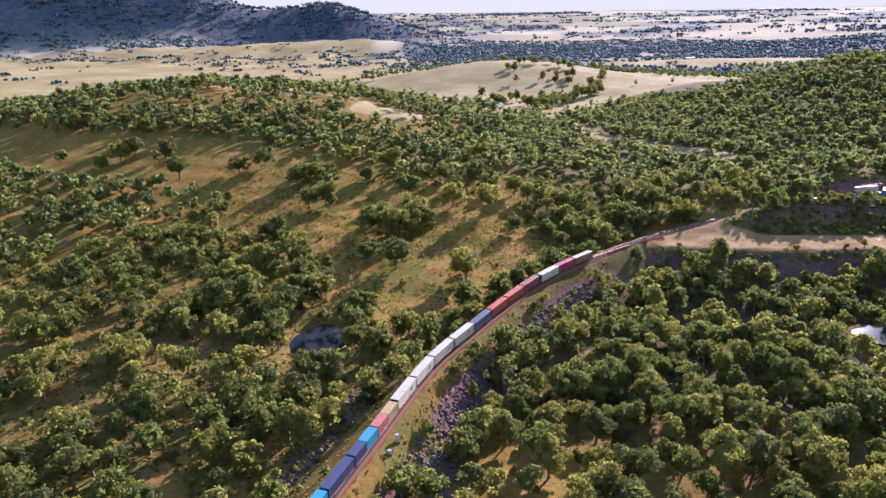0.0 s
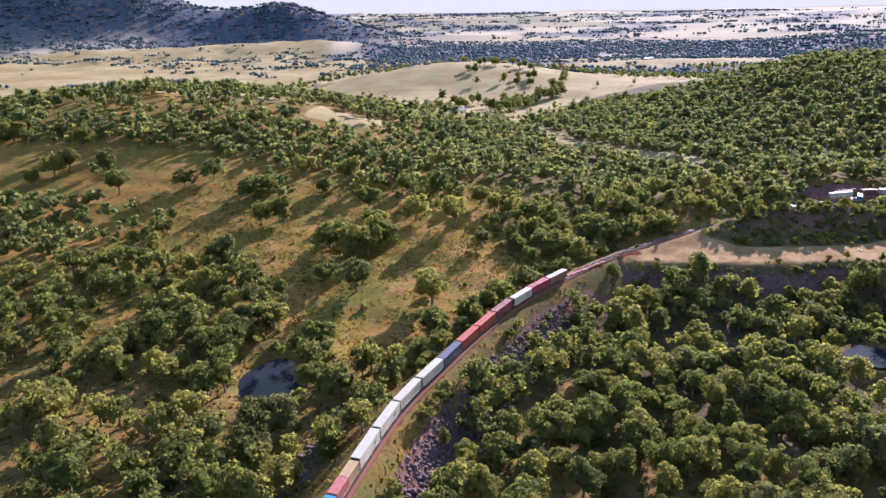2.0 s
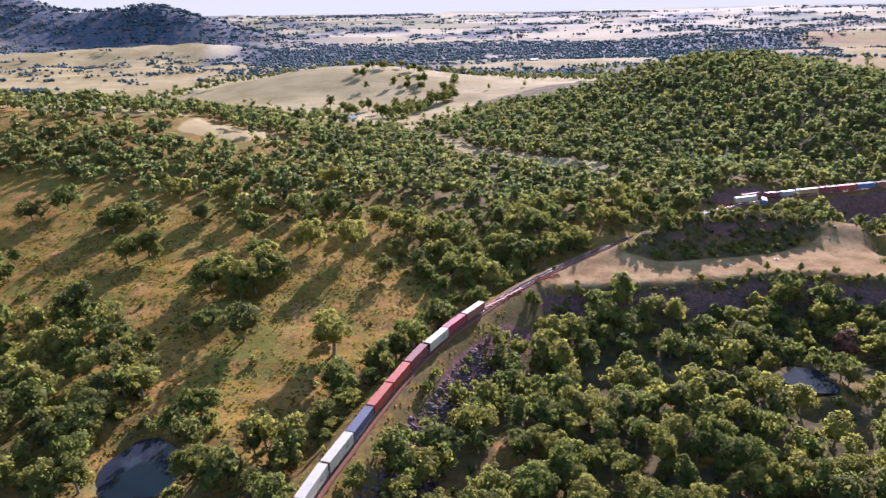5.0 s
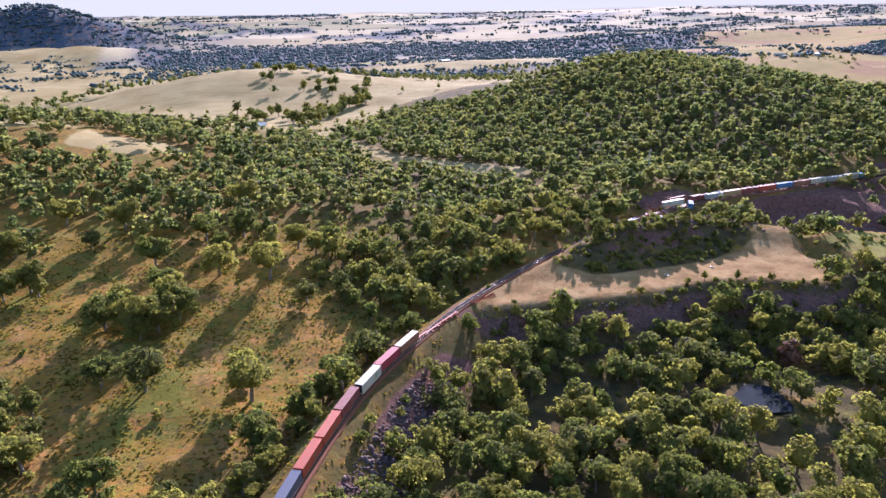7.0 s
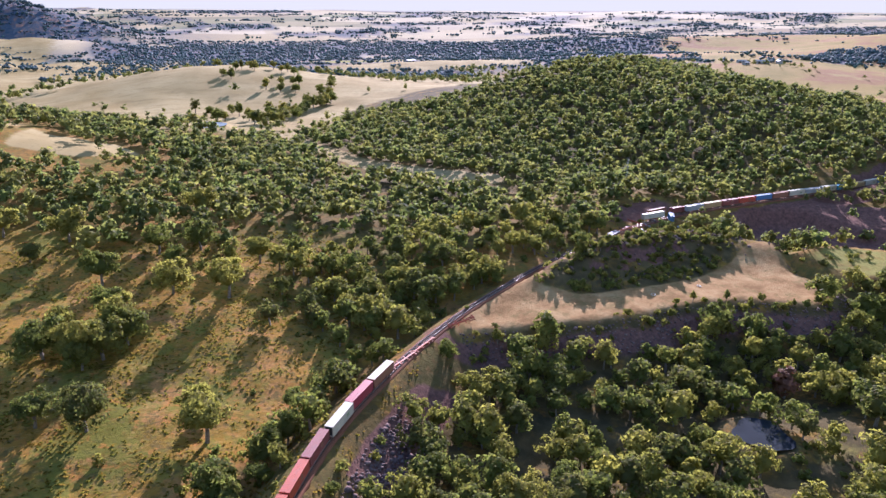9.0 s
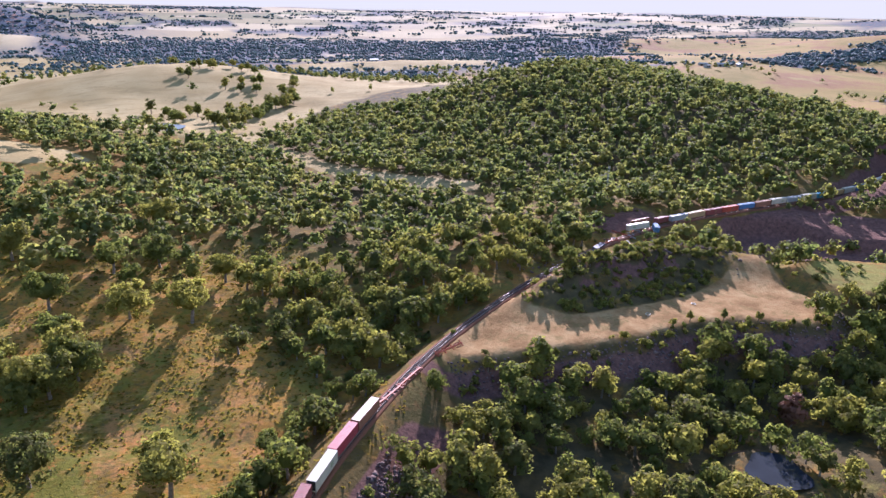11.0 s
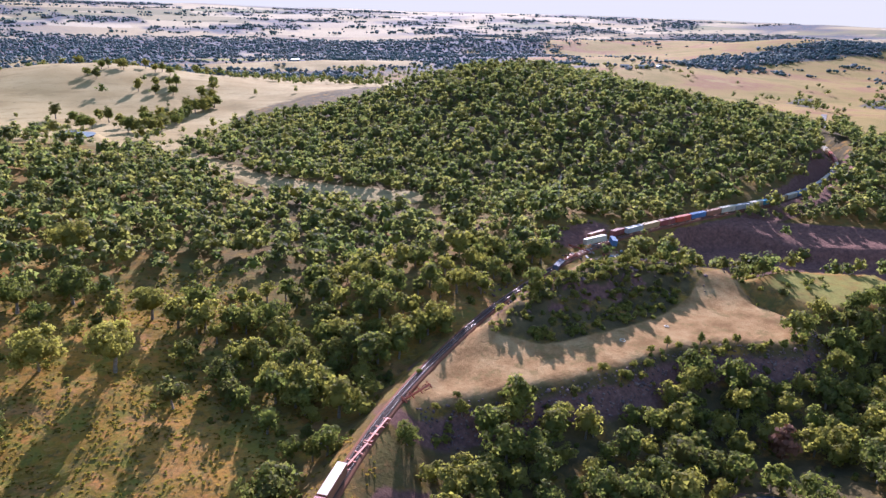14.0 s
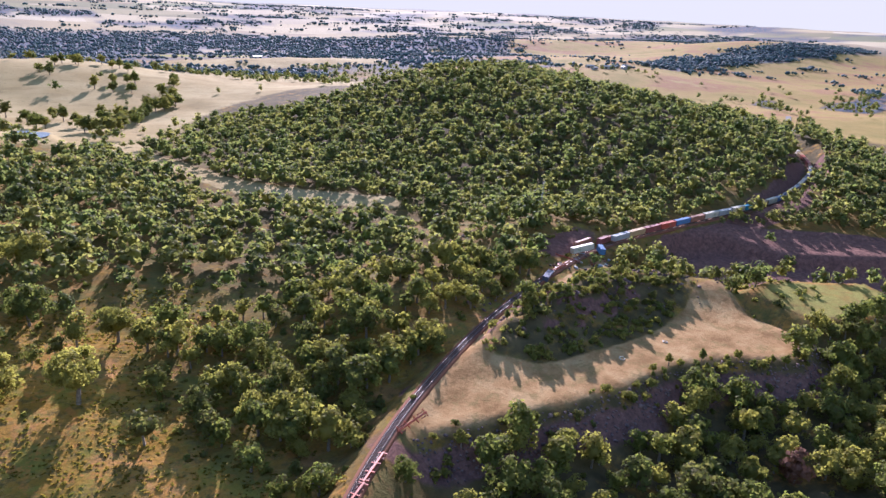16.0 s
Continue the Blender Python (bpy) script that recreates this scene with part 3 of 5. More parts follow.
def gum_tree(rng, tall, wide, n, leaves, leaf, leaf_mat, label, category="tree"):
    """One tree with trunk and crown, its base at the origin."""
    root = tagged(new("gum_tree"), label, category)
    cv, cq, ct, centres = crown_mesh(rng, n, leaves, leaf, tall, wide)
    tv, tq = trunk_mesh(rng, tall, wide, centres, min(n, 7))
    trunk = new("trunk", np_mesh("trunk", tv, tq, [], [BARK]))
    crown = new("crown", np_mesh("crown", cv, cq, ct, [leaf_mat]))
    trunk.parent = crown.parent = root
    return root


rng = np.random.default_rng(7)
SPECIES = [
    ("spreading olive-green gum tree with a rounded crown on grass", 11.5, 6.2, 60, 54, 0.31),
    ("tall grey-green gum tree with a forked pale trunk", 13.0, 5.2, 56, 54, 0.31),
    ("short bushy green wattle with a dense low crown", 6.2, 3.6, 32, 50, 0.26),
    ("broad old gum tree with open layered crown", 11.0, 7.2, 66, 52, 0.32),
    ("young upright gum tree with yellow-green leaves", 9.0, 3.8, 40, 50, 0.28),
    ("leaning gum tree with sparse olive crown", 10.0, 5.2, 44, 50, 0.31),
]
PROTOS = [gum_tree(rng, tall, wide, n, lv, lf, LEAF, label) for label, tall, wide, n, lv, lf in SPECIES]
used = [False] * len(PROTOS)


def plant(kind, x, y, scale, group):
    m = pose(x, y, ground_at(x, y) - 0.05, 0, 0, rng.uniform(0, 360)) @ Matrix.Diagonal((scale * rng.uniform(0.9, 1.12), scale * rng.uniform(0.9, 1.12), scale, 1))
    if used[kind]:
        ob = copy_thing(PROTOS[kind], m)
        ob.matrix_basis = m
    else:
        ob, used[kind] = PROTOS[kind], True
        ob.matrix_basis = m
    tagged(ob, group=group)
    return ob


# trees that stand alone or in small clumps in the open grass
FIELD_TREES = [(7, 282, 0, 1.05), (-37, 336, 3, 0.9), (-29, 333, 0, 0.95), (-20, 334, 3, 0.9), (-13, 341, 0, 0.85), (-26, 328, 2, 1.2), (-23, 296, 3, 0.9), (-36, 302, 5, 0.8),
               (-53, 291, 4, 0.7), (-84, 325, 0, 0.9), (-69, 312, 5, 0.85), (22, 365, 0, 1.05), (3, 372, 3, 0.85), (-22, 387, 0, 0.9), (-63, 371, 4, 0.7), (-74, 368, 3, 0.75),
               (-66, 374, 0, 0.85), (-85, 399, 3, 0.8), (-76, 404, 0, 0.8), (-119, 373, 4, 0.6), (-15, 349, 3, 0.9), (-19, 362, 5, 0.85)]
FIELD_TREES_FAR = [(-157, 407, 0, 0.95), (-172, 432, 1, 0.9), (-123, 413, 3, 0.7), (-110, 424, 3, 0.8), (-61, 438, 0, 0.85), (-35, 427, 0, 0.95), (-1, 411, 0, 0.85), (16, 414, 3, 0.9),
                   (20, 456, 0, 0.9), (-201, 431, 3, 0.85), (-195, 439, 0, 0.9), (-207, 418, 5, 0.8), (-238, 433, 2, 0.9), (-198, 470, 1, 0.9), (-250, 488, 0, 0.9), (38, 395, 0, 0.8),
                   (8, 294, 2, 0.7), (-48, 411, 2, 0.9), (-41, 195, 0, 0.95)]
TRACK_TREES = [(18, 259, 2, 1.0), (32, 290, 0, 0.7), (41, 296, 2, 0.95), (24, 277, 4, 0.85), (9, 251, 0, 0.8), (-17, 236, 0, 0.9), (-27, 215, 0, 0.85), (-31, 224, 3, 0.8),
               (-25, 192, 4, 0.8), (7, 201, 0, 0.62), (2, 191, 5, 0.6), (7, 187, 4, 0.6), (-6, 163, 2, 0.8), (-8, 146, 4, 0.7), (32, 242, 2, 0.6), (22, 222, 2, 0.7)]
TRACK_TREES_ON = [(66, 320, 2, 0.9), (62, 313, 2, 0.7), (60, 304, 4, 0.75), (83, 296, 3, 0.62), (104, 302, 4, 0.62), (128, 300, 4, 0.38), (114, 300, 2, 0.35), (-62, 252, 3, 1.0),
                  (-33, 250, 0, 1.0), (-60, 225, 1, 0.9), (101, 322, 2, 0.3), (150, 341, 4, 0.4)]
for x, y, kind, s in FIELD_TREES + FIELD_TREES_FAR:
    plant(kind, x, y, s * 1.48, "scattered trees in the open field")
for k, s in enumerate(np.arange(station_of(2, 205), station_of(24, 242), 8.5)):
    x, y, _ = on_line(s + rng.uniform(-2, 2), -rng.uniform(9.5, 15))
    plant((2, 4, 2, 2, 5)[k % 5], x, y, rng.uniform(0.5, 0.85), "trees beside the railway")
for x, y, kind, s in TRACK_TREES + TRACK_TREES_ON:
    plant(kind, x, y, s, "trees beside the railway")


def patchy(x, y, scale, seed):
    """Smooth uneven field between about 0 and 1."""
    x, y = x / scale + seed * 3.7, y / scale + seed * 1.9
    v = np.sin(x + 1.7 * np.sin(0.7 * y)) * np.sin(1.1 * y + 1.3 * np.sin(0.9 * x)) + 0.5 * np.sin(2.3 * x + y) * np.sin(2.1 * y - 0.6 * x)
    return 0.5 + 0.36 * v


LATTICE = np.random.default_rng(3).random((256, 256))


def fbm(x, y, scale):
    """Cloud-like value noise, about 0 to 1."""
    out, amp, total = 0, 1.0, 0.0
    for k in range(4):
        u, v = x / scale * 2**k + 17.3 * k, y / scale * 2**k + 5.1 * k
        i, j = np.floor(u).astype(int), np.floor(v).astype(int)
        f, g = smooth(0, 1, u - i), smooth(0, 1, v - j)
        a, b = LATTICE[i % 256, j % 256] * (1 - f) + LATTICE[(i + 1) % 256, j % 256] * f, LATTICE[i % 256, (j + 1) % 256] * (1 - f) + LATTICE[(i + 1) % 256, (j + 1) % 256] * f
        out, total, amp = out + amp * (a * (1 - g) + b * g), total + amp, amp * 0.55
    return out / total


def woodland_density(x, y):
    """How likely a tree stands at a place."""
    dt = track_distance(x, y)
    cl, lw, fd = polygon(x, y, CLEARING), polygon(x, y, LAWN), polygon(x, y, FIELD)
    d = np.full(x.shape, 0.80)
    line_x = np.interp(y, LINE[:300, 1], LINE[:300, 0])
    left = (x < line_x) & (y < 330)
    d = np.where(left, 0.30 + 0.62 * smooth(0.35, 0.6, patchy(x, y, 17, 1)), d)
    right = (x > line_x) & (y < 330)
    d = np.where(right, 0.42 + 0.5 * smooth(0.30, 0.55, patchy(x, y, 14, 2)), d)
    d = np.where(right & (x > 175) & (y < 292), np.maximum(d, 0.9), d)
    mid = (y >= 330) & (x < 260) & (x > -30)
    d = np.where(mid, 0.55 + 0.42 * smooth(0.3, 0.6, patchy(x, y, 19, 3)), d)
    thin = hill(x, y, 35, 410, 45, 55, 0)
    d = np.where(mid, d * (1 - 0.34 * smooth(0.25, 0.7, thin) * smooth(0.62, 0.4, patchy(x, y, 15, 9))) , d)
    ridge = (x <= -30) & (y >= 330)
    belt = np.exp(-(((y + 0.33 * x) - 474) / 44) ** 2)
    d = np.where(ridge, np.maximum(0.26 + 0.66 * smooth(0.42, 0.62, patchy(x, y, 26, 4)), 0.95 * belt), d)
    back = smooth(-130, -90, x) * smooth(384, 402, y + 0.1 * x)
    d = np.where(fd < 0, 0.008 + 0.2 * smooth(-9, 0, fd) * smooth(0.5, 0.7, patchy(x, y, 12, 8)) + 0.5 * back * smooth(0.32, 0.56, patchy(x, y, 14, 8)), d)
    west_strip = (x < -95) & (y > 320) & (y < 425) & (fd > 0)
    d = np.where(west_strip, 0.45 + 0.5 * smooth(0.38, 0.6, patchy(x, y, 18, 4)), d)
    d = np.where((x < -30) & (y > 425) & (fd > 0) & (fd < 36), 0.92, d)
    d = np.where(polygon(x, y, RIDGE_OPEN) < 0, 0.10 + 0.4 * smooth(0.55, 0.75, patchy(x, y, 16, 7)), d)
    d = np.where(cl < 0, 0.0, d)
    mound = hill(x, y, 200, 350, 36, 10, 14)
    d = np.where((cl < 0) & (mound > 0.5), 0.05, d)
    d = np.where((cl > 0) & (cl < 10) & (y < 312), 0.015, d)
    d = np.where(polygon(x, y, SHADED) < 0, 0.02, d)
    d = np.where((lw < 0), 0.03, d)
    d = d * np.where(x > 400, smooth(7, 13, dt), smooth(5.5, 9.5, dt))
    bank = (dt < 17) & right & (y < 290)
    d = np.where(bank, d * 0.22, d)
    d = np.where((dt < 15) & left, d * 0.35, d)
    pit = polygon(x, y, PIT)
    d = np.where((pit < 7) | (polygon(x, y, FACE) < 2), 0.02, d)
    d = np.where(hill(x, y, 238, 407, 22, 8, 12) > 0.4, 0.08, d)
    d = np.where(polygon(x, y, PALE) < 4, 0.02, d)
    for px, py, rx, ry, _ in PONDS:
        d = np.where(np.hypot((x - px + 2) / (rx + 1.5), (y - py + 9) / (ry + 10)) < 1.2, 0, d)
    d = np.where(np.hypot((x - 42) / 52, (y - 706) / 46) < 1, 0.02, d)
    strip = np.full(x.shape, 99.0)
    for k in (0, 13, 26):
        for px, py in FLAT:
            strip = np.minimum(strip, np.hypot(x + 0.24 * k - px, y + 0.97 * k - py))
    d = np.where(strip < 9, 0.03, d)
    d = np.where((polygon(x - 1, y + 12, PALE) < 2) | (polygon(x - 2, y + 24, PALE) < 0), 0.04, d)
    d = np.where(np.hypot((x - 184) / 12, (y - 243) / 17) < 1, 0, d)
    # open country beyond the hills
    open_land = smooth(655, 715, y - 0.2 * np.minimum(x - 80, 0)) * (1 - smooth(0.34, 0.46, hill(x, y, 520, 772, 250, 178, 10))) * (1 - smooth(0.5, 0.7, hill(x, y, -185, 660, 200, 130, -12)))
    creek = np.exp(-((y - 690 - 0.9 * (x - 120)) / 38) ** 2) * smooth(90, 130, x) * smooth(420, 330, x)
    d = d * (1 - open_land) + open_land * np.maximum(0.9 * creek, 0.03 + 0.5 * smooth(0.72, 0.84, patchy(x, y, 70, 5)))
    d = np.where(polygon(x, y, PADDOCK) < 0, np.maximum(0.012, 0.35 * smooth(0.75, 0.9, patchy(x, y, 40, 6))), d)
    return d


def scatter(x0, x1, y0, y1, step, keep):
    xs, ys = np.meshgrid(np.arange(x0, x1, step), np.arange(y0, y1, step))
    x = xs.ravel() + rng.uniform(-0.48, 0.48, xs.size) * step
    y = ys.ravel() + rng.uniform(-0.48, 0.48, xs.size) * step
    ok = keep(x, y)
    x, y = x[ok], y[ok]
    ok = rng.random(len(x)) < woodland_density(x, y)
    return x[ok], y[ok]


def in_view(x, y):
    """The wedge of land that the flight passes over or looks into."""
    left = x > -0.66 * (y + 10) - 14
    right = (x < 0.66 * (y + 10) + 14) | (x < 125 + 2.1 * (y - 178)) & (y > 175)
    return left & right & (y > 118)


def joined(name, protos, x, y, scale, mats, label, category, kind_index=None, rounded=False):
    """Many trees in one mesh."""
    z = height(x, y)
    pick = rng.integers(0, len(protos), len(x)) if kind_index is None else kind_index
    VV, QQ, TT, MQ, MT, TI, base = [], [], [], [], [], [], 0
    for k, (v, q, t, mq) in enumerate(protos):
        who = np.where(pick == k)[0]
        if not len(who):
            continue
        a = rng.uniform(0, 6.283, len(who))
        s = scale[who]
        c, sn = np.cos(a)[:, None], np.sin(a)[:, None]
        w = s[:, None] * rng.uniform(0.88, 1.15, (len(who), 1))
        X = (v[None, :, 0] * c - v[None, :, 1] * sn) * w + x[who][:, None]
        Y = (v[None, :, 0] * sn + v[None, :, 1] * c) * w + y[who][:, None]
        Z = v[None, :, 2] * s[:, None] + z[who][:, None]
        VV.append(np.stack([X, Y, Z], -1).reshape(-1, 3))
        offs = base + np.arange(len(who))[:, None, None] * len(v)
        QQ.append((q[None] + offs).reshape(-1, 4))
        TT.append((t[None] + offs).reshape(-1, 3))
        MQ.append(np.tile(mq, len(who)))
        MT.append(np.zeros(len(who) * len(t), int))
        TI.append(np.repeat(rng.random(len(who)), len(v)))
        base += len(who) * len(v)
    me = np_mesh(name, np.vstack(VV), np.vstack(QQ), np.vstack(TT), mats, np.r_[np.concatenate(MQ), np.concatenate(MT)].astype(int), np.concatenate(TI))
    if rounded:
        me.polygons.foreach_set("use_smooth", np.ones(len(me.polygons), bool))
    return tagged(new(name, me), label, category, kind="stuff")


def proto(n, leaves, leaf, tall, wide, limbs):
    cv, cq, ct, centres = crown_mesh(rng, n, leaves, leaf, tall, wide, 0.5 if limbs >= 0 else 0.7, False)
    if limbs < 0:
        return cv, cq, ct, np.zeros(len(cq), int)
    tv, tq = trunk_mesh(rng, tall, wide, centres, limbs, 4)
    return np.vstack([cv, tv]), np.vstack([cq, tq + len(cv)]), ct, np.r_[np.zeros(len(cq), int), np.ones(len(tq), int)]


MID = [proto(30, 22, 0.52, 11.5, 6.0, 3), proto(28, 22, 0.50, 13.0, 5.2, 3), proto(15, 26, 0.48, 7.0, 4.0, 2), proto(32, 22, 0.54, 11.0, 6.8, 4), proto(18, 26, 0.52, 9.5, 4.3, 2), proto(20, 26, 0.56, 10.5, 5.4, 3)]
HILL = [proto(7, 10, 0.82, 9.8, 4.4, -1), proto(6, 10, 0.82, 10.8, 3.9, -1), proto(6, 10, 0.78, 8.2, 4.3, -1), proto(5, 10, 0.72, 7.2, 3.5, -1), proto(8, 10, 0.88, 10.4, 5.2, -1)]
# near woods: the closest stand singly, the rest in one sheet of woodland
wx, wy = scatter(-260, 300, 110, 400, 7.3, lambda x, y: in_view(x, y) & (np.hypot(x - 60, y - 120) < 300))
rank = np.hypot(wx - 70, wy - 170) + rng.uniform(0, 60, len(wx))
order = np.argsort(rank)
single, rest = order[:128], order[128:]
for i in single:
    plant(int(rng.choice([0, 0, 1, 2, 3, 4, 5])), wx[i], wy[i], rng.uniform(0.58, 1.15), "woodland trees by the railway")
joined("woodland", MID, wx[rest], wy[rest], rng.uniform(0.70, 1.12, len(rest)), [LEAF, BARK], "olive-green gum woodland on the valley slopes", "woodland")
hx, hy = scatter(-420, 900, 300, 1000, 6.8, lambda x, y: in_view(x, y) & (np.hypot(x - 60, y - 120) >= 300) & ((y < 830) | (x < 150)) & (y < 900) & (x - 0.5 * (y - 500) < 640))
joined("hill_woodland", HILL, hx, hy, rng.uniform(0.62, 1.22, len(hx)), [LEAF_FOREST], "dense gum forest covering the hill and ridges", "forest")
# low scrub on the mound and young trees along the rim of the clearing
for xg in np.arange(148, 258, 4.8):
    for yg in np.arange(331, 376, 4.8):
        x, y = xg + rng.uniform(-2.4, 2.4), yg + rng.uniform(-2.4, 2.4)
        q = np.array([x]), np.array([y])
        if polygon(*q, SCRUB)[0] < 0 and track_distance(*q)[0] > 9 and rng.random() < 0.7:
            plant(int(rng.choice([2, 2, 4])), x, y, rng.uniform(0.28, 0.62), "scrub on the mound")
for a in [*np.arange(98, 160, 7.0), *np.arange(160, 250, 2.6)]:
    for tries in range(6):
        x, y = a + rng.uniform(-1.7, 1.7), rng.uniform(282, 312)
        if -0.5 < polygon(np.array([x]), np.array([y]), CLEARING)[0] < 5:
            plant(int(rng.choice([2, 2, 4])), x, y, rng.uniform(0.25, 0.6), "young trees on the rim of the clearing")
            break


# far country: tree belts, creek lines and forested ranges
def far_density(x, y):
    r = np.hypot(x, y)
    belts = smooth(0.54, 0.62, fbm(x, y * 2.2, 330)) * 0.75 + smooth(0.60, 0.66, fbm(x * 0.5 + 900, y * 2.5, 160)) * 0.7
    creek = np.exp(-((y - 1320 + 0.12 * x + 60 * np.sin(x / 170)) / 55) ** 2) * 0.55
    ranges = np.maximum(hill(x, y, -1330, 2720, 460, 300, 22), hill(x, y, -560, 2880, 300, 190)) * 0.3
    woods = smooth(0.30, 0.6, hill(x, y, 380, 1980, 850, 480)) * smooth(0.36, 0.46, fbm(x, y * 1.6, 240)) * 0.9
    d = np.maximum.reduce([belts * smooth(1000, 1500, r), creek, ranges, woods, np.full(x.shape, 0.03)])
    off_hill = (x > 660 + 0.3 * (y - 500)) & (hill(x, y, 520, 772, 300, 200, 10) < 0.5)
    d = np.where((y < 1000), np.where(off_hill, 0.012 + 0.10 * smooth(0.60, 0.70, fbm(x, y, 90)), 0), d)
    d = np.where((x > 800) & (x > 300 + 0.62 * y) & (y < 1900), 0.012 + 0.25 * smooth(0.62, 0.70, fbm(x, y, 110)), d)
    ragged = 60 * (fbm(x, y, 130) - 0.5)
    belt = smooth(85, 60, np.abs(y - 1330 - 0.13 * (x - 1400) + 2 * ragged)) * smooth(1300, 1420, x) * smooth(2750, 2600, x) * 0.95
    belt = np.maximum(belt, smooth(34, 18, np.abs((y - 820) - 0.9 * (x - 1095) + ragged)) * smooth(960, 1000, x) * smooth(1230, 1190, x) * 0.8)
    belt = np.maximum(belt, smooth(48, 26, np.abs((y - 830) - 0.2 * (x - 1400) + 1.6 * ragged)) * smooth(1190, 1240, x) * smooth(1650, 1560, x) * 0.8)
    along = np.abs(y - np.interp(x, ROAD[:, 0], ROAD[:, 1]))
    belt = np.maximum(belt, smooth(75, 35, along + ragged) * smooth(11, 14, along) * smooth(650, 680, x) * smooth(960, 860, x) * 0.75)
    belt = np.maximum(belt, hill(x, y, 1165, 1290, 60, 35) * 0.35 * ((x - 1180) ** 2 + (y - 1275) ** 2 > 900))
    d = np.maximum(d, belt)
    plain = smooth(-60, -180, x) * smooth(1000, 1100, y + 0.1 * x) * smooth(2380, 2300, y + 0.1 * x)
    hedge = smooth(46, 24, np.abs(y - 2090 - 0.08 * x + 40 * np.sin(x / 140)) + 1.2 * ragged) * smooth(-230, -300, x) * 0.8
    d = d * (1 - plain) + plain * np.maximum(hedge, 0.012 + 0.5 * smooth(0.63, 0.70, fbm(x, y * 1.4, 150)))
    d = np.where(polygon(x, y, PADDOCK) < 10, 0.02, d)
    d = np.where((hill(x, y, 560, 1560, 190, 60, 10) > 0.4) | (hill(x, y, 450, 1760, 120, 34) > 0.5), 0.03, d)
    return np.clip(d, 0, 1)


def far_scatter(x0, x1, y0, y1, step):
    xs, ys = np.meshgrid(np.arange(x0, x1, step), np.arange(y0, y1, step))
    x = xs.ravel() + rng.uniform(-0.5, 0.5, xs.size) * step
    y = ys.ravel() + rng.uniform(-0.5, 0.5, xs.size) * step
    ok = (x > -0.68 * y - 40) & (x < 2.2 * (y - 170)) & (np.hypot(x, y) < 4700) & (rng.random(len(x)) < far_density(x, y))
    return x[ok], y[ok]


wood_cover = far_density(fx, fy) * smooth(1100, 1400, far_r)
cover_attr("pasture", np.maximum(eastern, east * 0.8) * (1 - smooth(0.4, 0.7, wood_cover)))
# far woods and ranges take the haze-tinted ground colour
cover_attr("hazy_wood", np.maximum.reduce([wood_cover * 1.3, hill(fx, fy, -1330, 2720, 460, 300, 22) * 2.6 - 0.3, hill(fx, fy, -560, 2880, 430, 270) * 2.6 - 0.2]))

def far_crown(n, spread):
    """A few crowns standing together, seen from far off."""
    V, T = [], []
    for i in range(n):
        c = np.array([rng.normal(0, spread), rng.normal(0, spread), rng.uniform(2.5, 4.5)])
        V.append(c + OCT_V * rng.uniform(3.4, 5.6) * (1.15, 1.15, 0.95) * rng.uniform(0.75, 1.2, (6, 1)))
        T.append(OCT_F + 6 * i)
    return np.vstack(V), np.zeros((0, 4), int), np.vstack(T), np.zeros(0, int)


FAR_CROWN = [far_crown(2, 5), far_crown(3, 7), far_crown(5, 9), far_crown(6, 11)]

ax, ay = far_scatter(-1200, 2700, 430, 1480, 15)
dry_land = np.hypot(ax - 46, ay - 730) > 34
ax, ay = ax[dry_land], ay[dry_land]
near_east = ((ax > 560) & (np.hypot(ax, ay) < 1750)) | (np.hypot(ax, ay) < 1420)
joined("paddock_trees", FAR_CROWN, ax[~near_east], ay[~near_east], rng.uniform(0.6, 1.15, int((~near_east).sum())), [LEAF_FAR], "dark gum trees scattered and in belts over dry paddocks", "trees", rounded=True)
joined("creek_trees", HILL, ax[near_east], ay[near_east], rng.uniform(0.7, 1.35, int(near_east.sum())), [LEAF_FOREST], "green gum trees along the road, creeks and golden paddocks", "trees")


bx, by = far_scatter(-2100, 3000, 1480, 2700, 20)
joined("distant_woods", FAR_CROWN, bx, by, rng.uniform(0.45, 0.9, len(bx)), [LEAF_FAR], "distant belts of woodland on the plain, haze-blue in colour", "woods", rounded=True)
# forest on the western ranges
fxr, fyr = np.meshgrid(np.arange(-2300, 0, 21.0), np.arange(2250, 3350, 21.0))
fxr, fyr = fxr.ravel() + rng.uniform(-9, 9, fxr.size), fyr.ravel() + rng.uniform(-9, 9, fyr.size)
up = np.maximum(hill(fxr, fyr, -1330, 2720, 460, 300, 22), hill(fxr, fyr, -560, 2880, 320, 200))
up = (up > 0.10) & (fxr > -0.72 * fyr) & (fyr < 2880 + 0.1 * fxr + 150) & (rng.random(len(up)) < 0.12 + 0.75 * smooth(0.42, 0.56, fbm(fxr, fyr, 120)))
joined("range_woods", FAR_CROWN, fxr[up], fyr[up], rng.uniform(0.6, 1.1, int(up.sum())), [LEAF_FAR], "forest on the distant western ranges, haze-blue in colour", "forest", rounded=True)
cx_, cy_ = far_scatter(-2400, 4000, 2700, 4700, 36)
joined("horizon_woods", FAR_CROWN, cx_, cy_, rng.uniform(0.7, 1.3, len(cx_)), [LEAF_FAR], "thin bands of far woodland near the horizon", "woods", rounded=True)


